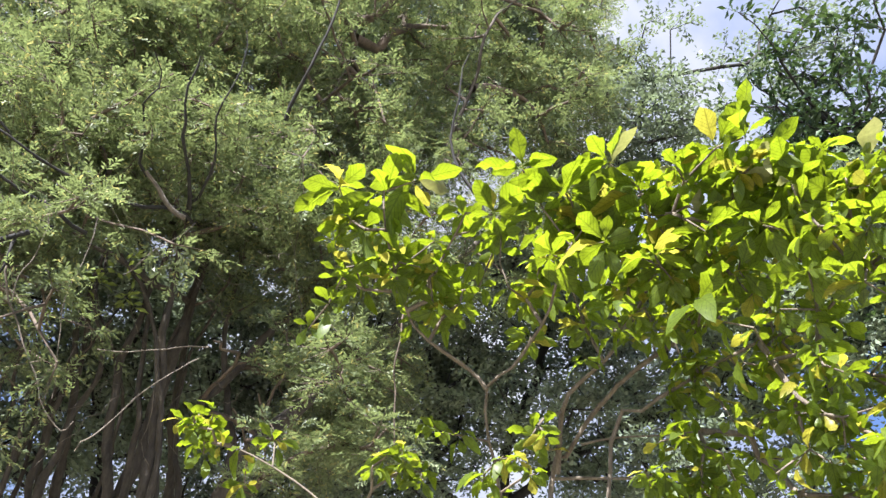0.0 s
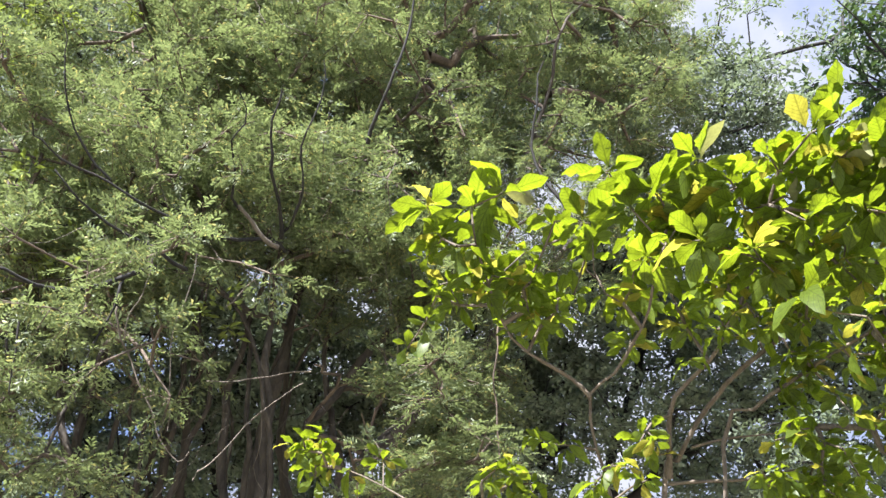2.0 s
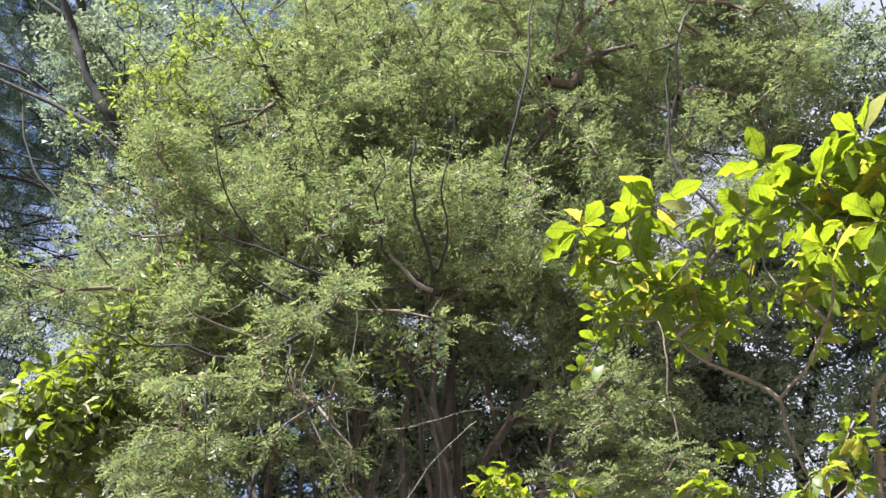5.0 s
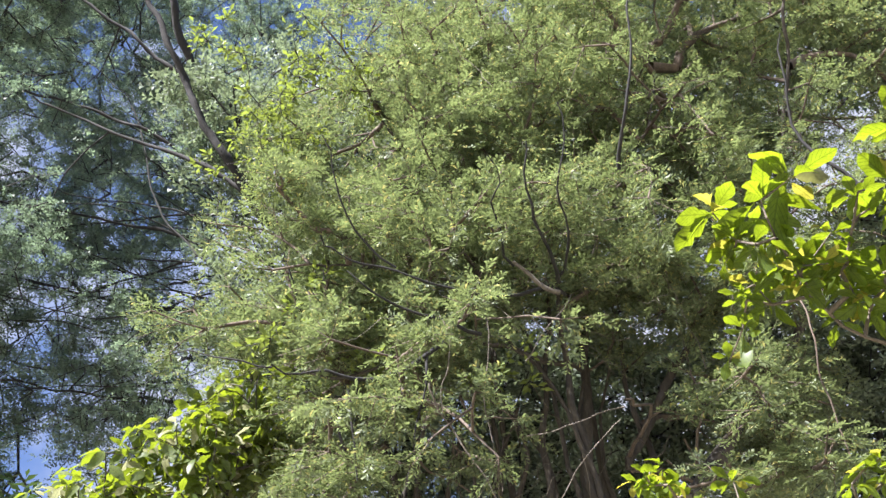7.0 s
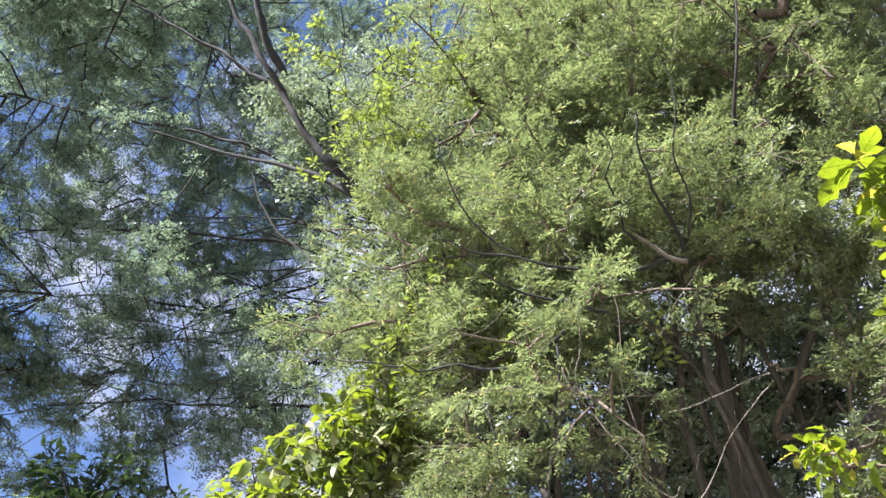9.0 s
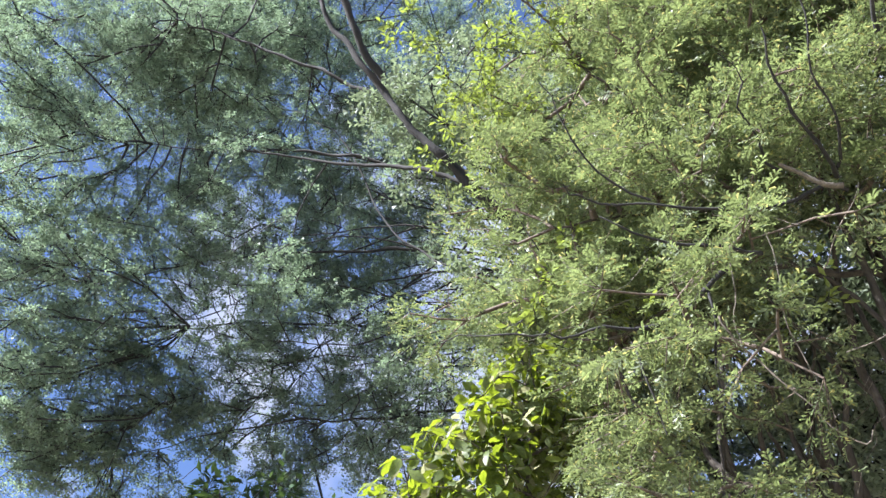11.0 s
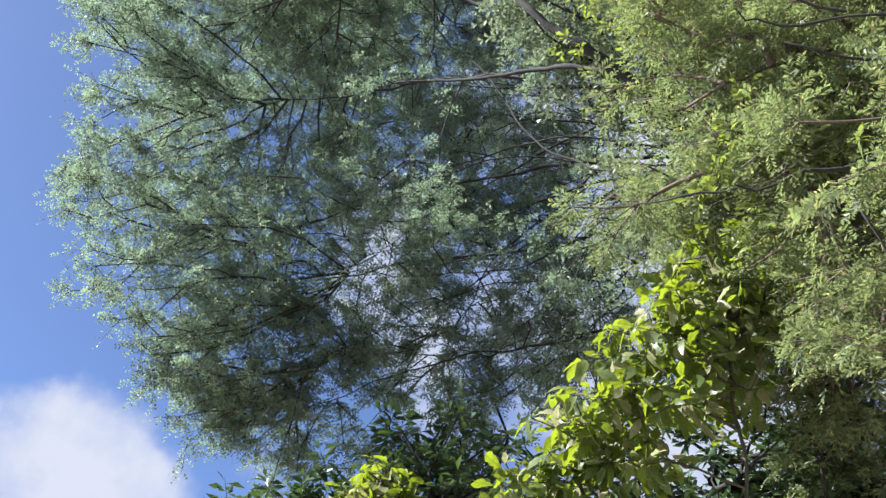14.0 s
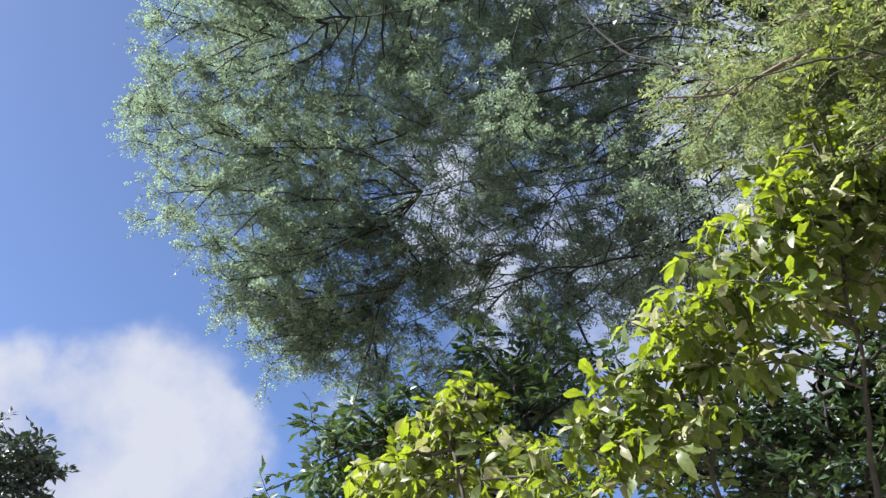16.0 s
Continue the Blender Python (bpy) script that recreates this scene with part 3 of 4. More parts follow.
    # bare twigs caught in the crown
    for p in in_blobs([(-3.9, 5.9, 7.2, 1.6, 1.4), (-2.2, 6.9, 6.8, 1.3, 1.3), (-3.2, 6.5, 9.0, 2.0, 1.0), (-4.6, 5.5, 8.6, 1.0, 0.8), (-2.7, 6.8, 5.7, 1.2, 0.8), (-3.4, 6.3, 5.9, 0.9, 0.8)], 62, g, 0.6):
        d = unit(g.normal(size=3) + np.array([0, 0, -0.5]))
        pts = p + np.outer(np.linspace(0, g.uniform(0.6, 1.3), 8), d) + np.cumsum(g.normal(size=(8, 3)) * 0.035, axis=0)
        v, f = tube(pts, g.uniform(0.0025, 0.0048), 0.0018, 5)
        put_part("dry_twig", mesh_from("dry_twig", v, f, smooth=True), M_DEAD, tree, "thin bare dry twig")


feathery_tree()


# ---- the wide tree behind, open to the sky on one side ----
def spreading_tree():
    g = np.random.default_rng(23)
    tree = thing("spreading_tree", (-6.6, 11.0, 0), "wide spreading tree with dark limbs and small green leaves tinted bluish for haze", "tree")
    limbs = [("trunk", [(-6.5, 11.3, -0.1), (-6.5, 11.2, 4), (-6.7, 10.6, 8), (-6.85, 9.95, 9.86), (-7.52, 6.9, 11.48), (-7.71, 4.94, 13.15), (-7.34, 3.36, 15.12), (-7.0, 2.4, 17.0)], 0.22, 0.03, 0.2),
             ("limb", [(-7.52, 6.9, 11.48), (-8.9, 5.11, 12.22), (-10.67, 3.52, 12.74), (-11.6, 2.6, 13.0)], 0.042, 0.006, 0),
             ("limb", [(-7.1, 8.9, 10.5), (-7.9, 7.8, 10.95), (-9.61, 5.95, 11.12), (-11.6, 3.81, 10.9), (-12.4, 3.0, 10.6)], 0.045, 0.006, 0),
             ("limb", [(-6.8, 10.1, 9.7), (-7.6, 9.0, 10.2), (-9.68, 6.84, 10.06), (-11.25, 4.76, 10.01), (-13.0, 3.2, 9.6)], 0.042, 0.006, 0),
             ("limb", [(-6.75, 10.4, 8.6), (-7.4, 9.7, 9.0), (-9.78, 7.52, 8.74), (-11.34, 5.76, 8.6), (-13.2, 4.3, 8.3)], 0.04, 0.006, 0),
             ("limb", [(-7.65, 5.6, 12.6), (-9.0, 4.0, 14.0), (-10.4, 2.4, 15.2)], 0.045, 0.01, 0),
             ("limb", [(-7.2, 8.2, 10.8), (-6.0, 7.6, 12.6), (-4.9, 7.2, 14.4)], 0.07, 0.02, 0)]
    limbs += [("limb", [(-5.93, 6.06, 9.02), (-6.13, 5.45, 9.49), (-6.32, 4.90, 10.12), (-6.56, 4.34, 10.80), (-6.69, 3.99, 11.26), (-6.84, 3.51, 11.97), (-6.88, 3.17, 12.54)], 0.075, 0.03, 0),
              ("limb", [(-6.06, 5.58, 9.45), (-6.68, 5.10, 10.02), (-7.23, 4.81, 10.32), (-8.08, 4.25, 10.75), (-8.70, 3.59, 11.07)], 0.04, 0.012, 0)]
    for k in range(12):
        a = np.array((-7.2, 8.9, 9.7)) + g.normal(size=3) * np.array((0.3, 0.6, 0.4))
        b = np.array((g.uniform(-12.6, -10.4), g.uniform(3.6, 7.5), 7.4 + 3.8 * (k + g.random()) / 12))
        m1, m2 = a + (b - a) * 0.33, a + (b - a) * 0.67
        limbs.append(("limb", [tuple(a), tuple(m1 + g.normal(size=3) * 0.2 + np.array((0, 0, 0.3))), tuple(m2 + g.normal(size=3) * 0.25 + np.array((0, 0, 0.3))), tuple(b)],
                      g.uniform(0.016, 0.03), 0.005, 0))
    for k in range(11):
        a = np.array((-7.3, 7.9, 10.9)) + g.normal(size=3) * np.array((0.4, 0.8, 0.9))
        b = np.array((g.uniform(-12.2, -10.6), g.uniform(3.0, 6.5), 8.2 + 8.8 * (k + g.random()) / 11))
        m1, m2 = a + (b - a) * 0.33, a + (b - a) * 0.67
        limbs.append(("limb", [tuple(a), tuple(m1 + g.normal(size=3) * 0.25 + np.array((0, 0, 0.25))), tuple(m2 + g.normal(size=3) * 0.3 + np.array((0, 0, 0.25))), tuple(b)],
                      g.uniform(0.016, 0.03), 0.005, 0))
    # a fan of thin dark branches about the fork
    for k in range(16):
        a = np.array((-7.4, 8.2, 10.4)) + g.normal(size=3) * np.array((0.2, 0.4, 0.5))
        b = np.array((g.uniform(-10.8, -9.2), g.uniform(5.4, 8.2), 9.3 + 6.2 * (k + g.random()) / 16))
        m1, m2 = a + (b - a) * 0.35, a + (b - a) * 0.7
        limbs.append(("limb", [tuple(a), tuple(m1 + g.normal(size=3) * 0.1 + np.array((0, 0, 0.2))), tuple(m2 + g.normal(size=3) * 0.15 + np.array((0, 0, 0.2))), tuple(b)],
                      g.uniform(0.016, 0.026), 0.006, 0))
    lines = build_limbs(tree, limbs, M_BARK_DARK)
    starts = [q[q[:, 2] > 9.0] if i == 0 else q for i, q in enumerate(lines)]
    above = [(-10.77, 0.57, 12.37, 1.00, 0.80), (-10.76, -0.23, 13.02, 1.00, 0.80), (-13.0, 1.2, 16.0, 2.3, 2.0), (-12.9, 2.0, 12.0, 2.24, 1.83), (-12.2, 4.5, 16.4, 2.9, 2.4), (-11.9, 4.5, 11.6, 2.6, 1.99),
             (-10.4, 7.2, 14.6, 2.3, 2.31), (-12.6, 4.2, 19.4, 3.0, 1.4), (-9.8, 7.4, 18.8, 2.4, 1.6), (-6.0, 9.2, 14.4, 2.4, 2.0),
             (-9.4, 7.6, 11.4, 0.9, 0.8), (-9.8, 7.4, 13.0, 1.1, 0.9), (-11.4, 6.2, 12.6, 1.4, 1.1), (-10.8, 3.0, 15.6, 1.6, 1.0),
             (-7.7, 5.6, 12.1, 0.6, 0.6), (-12.4, 0.9, 11.3, 0.7, 0.7)]
    below = [(-10.9, 7.2, 10.8, 2.26, 1.48), (-12.5, 4.4, 9.2, 2.3, 1.14), (-13.5, 4.1, 8.4, 1.24, 0.57), (-12.2, 6.5, 8.6, 1.4, 0.5),
             (-10.6, 8.6, 9.0, 1.0, 0.6), (-13.2, 5.5, 7.5, 1.24, 0.71), (-12.0, 7.1, 7.1, 0.9, 0.5), (-11.5, 7.6, 9.6, 1.5, 0.8),
             (-8.4, 7.9, 10.2, 0.8, 0.8), (-9.4, 6.3, 9.9, 0.6, 0.5), (-12.6, 2.4, 9.3, 0.9, 0.7), (-13.0, 3.6, 8.3, 0.9, 0.6),
             (-12.3, 2.1, 9.6, 0.9, 0.8), (-12.5, 2.9, 8.1, 0.9, 0.7), (-10.2, 4.9, 9.6, 0.9, 0.5)]
    skirt = [(-10.79, 5.72, 9.22, 1.00, 0.50), (-10.91, 6.78, 8.61, 0.80, 0.40), (-11.64, 4.75, 8.77, 1.00, 0.45), (-12.35, 3.82, 8.24, 0.90, 0.40), (-12.81, 3.33, 7.70, 0.60, 0.35), (-11.92, 5.61, 8.18, 0.80, 0.30), (-9.54, 6.68, 8.86, 0.70, 0.50), (-11.50, 3.95, 9.34, 0.90, 0.40), (-9.11, 6.98, 8.19, 0.80, 0.50), (-10.34, 6.88, 7.74, 0.70, 0.40), (-11.26, 6.54, 7.78, 0.80, 0.30), (-8.46, 6.89, 8.90, 0.70, 0.60)]
    targets = np.vstack([gaps(in_blobs(above, 2750, g, 0.4, 5, 0.42, 0.5, True), 0.6, 0.12, 9), gaps(in_blobs(below, 1180, g, 0.4, 5, 0.42, 0.5, True), 0.7, 0.36, 12), gaps(in_blobs(skirt, 230, g, 0.4, 4, 0.25, 0.4), 0.6, 0.28, 10)])
    P, par, load, ln, tips = grow(starts, targets, g, step=0.42, crook=0.07, reach=0.7)
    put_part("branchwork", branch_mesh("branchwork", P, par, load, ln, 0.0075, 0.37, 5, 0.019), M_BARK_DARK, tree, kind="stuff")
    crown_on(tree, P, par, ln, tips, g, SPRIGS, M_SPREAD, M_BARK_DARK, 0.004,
             "small green leaves with haze tinted in, thin against the sky", per_node=0.75, per_tip=4, leaves=9, twig_len=0.40, leaf_len=0.116, flat=0.5, droop=0.05)


spreading_tree()


# ---- broad-leaved bushes ----
BLADE_SHAPES = ((0.44, 0.62, 0.22, 0.16), (0.47, 0.66, 0.38, 0.30), (0.40, 0.60, 0.15, 0.10), (0.43, 0.62, 0.3, 0.45), (0.34, 0.58, 0.5, 0.6), (0.48, 0.64, 0.1, 0.25))
BLADE_TEMPLATES = [blade_template(wide=w, widest=wd, fold=f, curl=c, wave=0.035, cells=8, seed=s) for s, (w, wd, f, c) in enumerate(BLADE_SHAPES)]
BLADES = [mesh_from("leaf_blade", v, f, True, v[:, :2]) for v, f in BLADE_TEMPLATES]


def whorls(tips, dirs, g, leaves=(5, 8), size=0.215, hang=0.3):
    """Leaves in star-like whorls at the shoot ends: place, direction, normal, size."""
    pl, al, no, sz = [], [], [], []
    for p, d in zip(tips, dirs):
        d = d / (np.linalg.norm(d) + 1e-9)
        ref = np.array([0, 0, 1.0]) if abs(d[2]) < 0.9 else np.array([1.0, 0, 0])
        u = np.cross(d, ref)
        u /= np.linalg.norm(u)
        v = np.cross(d, u)
        k = int(g.integers(*leaves))
        a0 = g.random() * 6.28
        for j in range(k):
            a = a0 + 6.283 * j / k + g.normal() * 0.2
            rad = math.cos(a) * u + math.sin(a) * v
            lift = g.uniform(0.05, 0.45) - hang * g.random()
            x = rad + d * lift + g.normal(size=3) * 0.12
            n = d * 1.0 - rad * lift + g.normal(size=3) * 0.25
            pl.append(p + g.normal(size=3) * 0.012)
            al.append(x)
            no.append(n)
            sz.append(size * g.uniform(0.6, 1.2))
    return np.array(pl), np.array(al), np.array(no), np.array(sz)


def hang_leaves(bush, data, g, material, order, faded=None, faded_share=0.0, label=""):
    """The 300 leaves first in order become parts, the rest one joined part."""
    pl, al, no, sz = data
    rank = np.argsort(order)
    singles = {}
    for kind_mat in (material, faded or material):
        singles[kind_mat.name] = []
        for me in BLADES:
            c = me.copy()
            c.materials.append(kind_mat)
            singles[kind_mat.name].append(c)
    for i in rank[:300]:
        mat = faded if faded and g.random() < faded_share else material
        ob = new("leaf", singles[mat.name][int(g.integers(len(BLADES)))])
        x = unit(al[i])
        y = unit(np.cross(no[i], x))
        z = np.cross(x, y)
        m = Matrix((x, y, z)).transposed().to_4x4()
        ob.parent = bush
        ob.matrix_basis = Matrix.Translation(Vector(pl[i]) - Vector(bush.location)) @ m @ Matrix.Scale(float(sz[i]), 4)
    rest = rank[300:]
    if len(rest):
        vs, fs, base = [], [], 0
        which = g.integers(0, len(BLADE_TEMPLATES), len(rest))
        uv = []
        for k, (tv, tf) in enumerate(BLADE_TEMPLATES):
            sel = rest[which == k]
            if not len(sel):
                continue
            v, f = scatter(tv, tf, pl[sel], al[sel], no[sel], sz[sel])
            vs.append(v)
            fs.append(f + base)
            uv.append(np.tile(tv[:, :2], (len(sel), 1)))
            base += len(v)
        put_part("foliage", mesh_from("foliage", np.vstack(vs), np.vstack(fs), True, np.vstack(uv)), material, bush, label, "stuff")


def broadleaf_shrub():
    g = np.random.default_rng(5)
    bush = thing("broadleaf_shrub", (0.5, 4.7, 0), "small tree with large sunlit yellow-green leaves and tan stems", "shrub")
    limbs = [("stem", [(0.42, 4.75, -0.1), (0.40, 4.75, 2.2), (0.33, 4.96, 3.70), (0.27, 4.83, 4.00), (0.27, 4.63, 4.27), (0.42, 4.52, 4.34), (0.54, 4.33, 4.42), (0.63, 4.14, 4.51), (0.70, 3.88, 4.67)], 0.026, 0.008, 0.03),
             ("stem", [(0.27, 4.64, 4.25), (0.16, 4.58, 4.36), (0.02, 4.49, 4.42), (-0.17, 4.36, 4.52), (-0.29, 4.12, 4.76), (-0.35, 3.80, 4.98)], 0.014, 0.006, 0),
             ("stem", [(0.62, 4.85, -0.1), (0.60, 4.85, 2.0), (0.66, 5.01, 3.78), (0.75, 4.88, 3.90), (0.88, 4.72, 4.07), (1.01, 4.58, 4.18), (1.10, 4.46, 4.24), (1.24, 4.28, 4.28), (1.43, 4.08, 4.30), (1.68, 3.80, 4.37), (1.86, 3.58, 4.47)], 0.034, 0.009, 0.03),
             ("stem", [(0.70, 4.94, 3.84), (0.71, 4.76, 4.05), (0.76, 4.57, 4.17), (0.95, 4.36, 4.27), (1.10, 4.10, 4.43), (1.20, 3.83, 4.59), (1.27, 3.59, 4.76)], 0.02, 0.007, 0),
             ("stem", [(0.72, 4.70, -0.1), (0.75, 4.70, 2.0), (0.97, 4.57, 3.88), (1.13, 4.36, 3.98), (1.42, 4.11, 4.06), (1.69, 3.90, 4.14), (1.96, 3.70, 4.15), (2.09, 3.42, 4.24)], 0.026, 0.008, 0.03),
             ("stem", [(0.69, 4.95, 3.81), (0.92, 4.77, 3.72), (1.12, 4.64, 3.67), (1.28, 4.49, 3.65)], 0.012, 0.006, 0),
             ("stem", [(0.84, 4.79, 3.96), (1.01, 4.65, 3.94), (1.19, 4.52, 3.89), (1.43, 4.36, 3.83)], 0.008, 0.004, 0),
             ("stem", [(0.3, 4.72, 2.6), (-0.3, 4.9, 3.3), (-0.9, 5.0, 3.8), (-1.3, 4.9, 4.0)], 0.009, 0.005, 0)]
    lines = build_limbs(bush, limbs, M_BARK_TAN, 8, 0.5)
    starts = [q[q[:, 2] > 3.4] for q in lines]
    crown = [(-0.33, 4.17, 4.85, 0.36, 0.24), (-0.49, 3.93, 4.96, 0.30, 0.12), (0.33, 4.09, 4.96, 0.36, 0.20), (0.88, 3.75, 4.94, 0.30, 0.20), (0.94, 4.13, 4.78, 0.42, 0.24), (1.32, 3.60, 4.81, 0.30, 0.22), (1.40, 3.97, 4.65, 0.42, 0.25), (1.70, 3.37, 4.72, 0.32, 0.25), (1.78, 3.75, 4.57, 0.40, 0.28), (1.97, 3.11, 4.52, 0.30, 0.25), (2.13, 3.53, 4.43, 0.36, 0.28), (2.30, 3.15, 4.23, 0.35, 0.40), (-0.63, 4.33, 4.58, 0.22, 0.12), (-0.01, 4.29, 4.72, 0.30, 0.14), (0.61, 4.34, 4.59, 0.34, 0.14)]
    low = [(1.57, 3.96, 4.22, 0.40, 0.22), (1.91, 3.69, 4.00, 0.36, 0.24), (1.95, 3.65, 3.60, 0.36, 0.32), (1.70, 3.95, 3.73, 0.36, 0.28), (1.39, 4.36, 3.61, 0.34, 0.22), (1.80, 3.77, 3.28, 0.36, 0.28), (2.09, 3.54, 3.42, 0.30, 0.40), (0.06, 4.63, 3.96, 0.24, 0.12), (0.55, 4.62, 3.92, 0.28, 0.13), (-0.21, 4.72, 3.77, 0.22, 0.12), (0.27, 4.56, 3.63, 0.28, 0.14), (-1.59, 4.98, 4.12, 0.27, 0.16), (-1.22, 5.03, 3.99, 0.27, 0.16), (1.10, 4.03, 4.34, 0.34, 0.16), (0.85, 4.20, 4.18, 0.20, 0.10), (1.30, 4.19, 4.00, 0.26, 0.12)]
    top = np.array([(-0.62, 3.76, 5.12), (-0.35, 3.77, 5.09), (-0.16, 3.71, 5.13), (0.46, 3.59, 5.10), (0.70, 3.64, 4.97), (0.94, 3.47, 5.03), (1.09, 3.52, 4.90), (1.32, 3.43, 4.86), (1.47, 3.25, 4.94), (1.59, 3.17, 4.93), (1.56, 3.34, 4.78), (1.80, 3.22, 4.71), (1.94, 3.18, 4.63), (2.11, 3.03, 4.61), (2.03, 3.21, 4.50), (0.29, 3.80, 4.94), (0.58, 3.73, 4.92), (1.15, 3.61, 4.77), (1.62, 3.31, 4.44), (1.37, 3.43, 4.50), (1.84, 3.20, 4.34), (2.03, 3.10, 4.26), (1.52, 3.50, 4.29), (1.80, 3.36, 4.19), (2.01, 3.28, 4.06), (1.13, 3.59, 4.47), (0.88, 3.62, 4.58), (0.61, 3.73, 4.58), (1.34, 3.67, 4.20)])
    targets = np.vstack([top, in_blobs(crown, 235, g, 0.4), in_blobs(low, 200, g, 0.4)])
    P, par, load, ln, tips = grow(starts, targets, g, step=0.2, crook=0.05, sag=0.12)
    put_part("twig_layer", branch_mesh("twig_layer", P, par, load, ln, 0.0045, 0.4, 6), M_BARK_TAN, bush, kind="stuff")
    dirs = unit(P[tips] - P[par[tips]]) * 0.3 + np.array([0, 0.35, 0.9]) + g.normal(size=(len(tips), 3)) * 0.2
    # tips come back in the order in which they grew: find the crowning stars by their place
    star = np.array([np.linalg.norm(top - p, axis=1).min() < 1e-6 for p in P[tips]])
    sets = [whorls(P[tips][star], np.array([-0.1, 0.22, 0.95]) + g.normal(size=(star.sum(), 3)) * 0.1, g, (7, 10), 0.26, 0.15),
            whorls(P[tips][~star], dirs[~star], g, (5, 8), 0.16, 0.4)]
    data = [np.concatenate(pair) for pair in zip(*sets)]
    under = np.clip((4.75 - data[0][:, 2]) / 0.6, 0, 1)
    data[3] *= 1 - 0.2 * under
    data[1][:, 2] -= 0.5 * under * g.random(len(under))
    hang_leaves(bush, data, g, M_BROAD, data[0][:, 1] - 0.8 * data[0][:, 2], M_DRY, 0.05, "large yellow-green leaves")


broadleaf_shrub()


def creeper_bush():
    g = np.random.default_rng(8)
    bush = thing("leafy_bush", (-7.2, 5.6, 0), "bush with broad yellow-green leaves climbing beside the feathery tree", "shrub")
    limbs = [("stem", [(-6.6, 5.9, -0.1), (-6.5, 5.9, 2.5), (-6.2, 5.9, 4.6), (-5.9, 5.8, 6.0), (-5.8, 5.7, 6.8)], 0.035, 0.01, 0.03),
             ("stem", [(-7.2, 5.8, -0.1), (-7.3, 5.6, 2.5), (-7.4, 5.4, 4.2), (-7.2, 5.3, 5.8)], 0.05, 0.015, 0.03),
             ("stem", [(-8.6, 4.4, -0.1), (-8.8, 4.2, 2.4), (-9.1, 4.0, 3.9), (-9.3, 3.9, 4.9)], 0.05, 0.015, 0.03)]
    lines = build_limbs(bush, limbs, M_BARK, 8)
    starts = [q[q[:, 2] > 3.0] for q in lines]
    blobs = [(-5.8, 5.7, 6.6, 0.34, 0.34), (-6.1, 5.6, 6.0, 0.66, 0.33), (-6.4, 5.3, 5.6, 0.7, 0.38), (-6.7, 5.0, 5.2, 0.68, 0.31),
             (-5.8, 6.1, 6.2, 0.45, 0.28), (-6.2, 5.9, 6.6, 0.38, 0.44), (-6.6, 5.7, 6.0, 0.58, 0.48), (-7.2, 5.4, 5.5, 0.57, 0.47),
             (-7.7, 5.0, 4.9, 0.61, 0.46), (-8.1, 4.5, 4.4, 0.6, 0.3), (-7.6, 5.2, 4.5, 0.5, 0.35),
             (-6.7, 6.3, 5.8, 0.44, 0.44), (-9.5, 4.1, 5.0, 0.64, 0.4), (-9.7, 3.5, 4.6, 0.56, 0.28), (-8.9, 4.4, 4.5, 0.65, 0.22),
             (-5.9, 6.0, 6.3, 0.5, 0.35), (-5.6, 5.7, 6.1, 0.42, 0.35), (-6.3, 6.1, 6.0, 0.5, 0.4), (-5.9, 5.8, 5.6, 0.5, 0.4), (-6.6, 6.2, 6.5, 0.3, 0.25)]
    near_sky = [(-9.92, 4.35, 5.80, 0.40, 0.22), (-10.11, 4.00, 5.25, 0.45, 0.25), (-9.69, 4.67, 5.21, 0.40, 0.20), (-10.31, 3.65, 4.83, 0.40, 0.20), (-10.71, 3.49, 4.81, 0.30, 0.20)]
    slope = [(-7.85, 4.60, 4.61, 0.28, 0.20), (-7.53, 4.73, 4.79, 0.26, 0.18), (-7.20, 4.84, 4.96, 0.26, 0.18), (-7.41, 4.84, 4.34, 0.30, 0.21), (-7.03, 5.03, 4.52, 0.26, 0.18), (-6.89, 4.97, 5.05, 0.28, 0.20), (-6.57, 5.12, 5.29, 0.28, 0.20), (-6.55, 5.17, 4.83, 0.26, 0.18), (-6.16, 5.27, 5.21, 0.26, 0.18), (-9.43, 3.85, 5.24, 0.30, 0.21), (-8.77, 4.26, 4.69, 0.30, 0.21), (-9.79, 3.64, 4.89, 0.28, 0.20)]
    sprig = np.array([(-5.66, 5.5, 6.86), (-5.7, 5.4, 6.66), (-5.9, 5.4, 6.5), (-5.55, 5.5, 6.5), (-6.0, 5.3, 6.3), (-5.7, 5.35, 6.3), (-5.5, 5.5, 6.7),
                      (-6.2, 5.2, 6.1), (-5.9, 5.2, 6.05), (-6.35, 5.1, 5.9)])
    P, par, load, ln, tips = grow(starts, np.vstack([gaps(in_blobs(blobs, 640, g, 0.35), 0.6, 0.22, 5), in_blobs(near_sky, 90, g, 0.4), in_blobs(slope, 150, g, 0.4), sprig]), g, step=0.2, crook=0.05)
    put_part("twig_layer", branch_mesh("twig_layer", P, par, load, ln, 0.0045, 0.4, 5), M_BARK, bush, kind="stuff")
    dirs = unit(P[tips] - P[par[tips]]) * 0.6 + np.array([-0.1, 0.1, 0.7]) + g.normal(size=(len(tips), 3)) * 0.5
    data = whorls(P[tips], dirs, g, (4, 7), 0.205, 0.9)
    # the pale leaves are partly faded ones, partly sheen put in as colour
    hang_leaves(bush, data, g, M_CREEP, data[0][:, 1] - data[0][:, 2], M_DRY, 0.15, "broad yellow-green leaves, some faded, some pale for sheen")


creeper_bush()


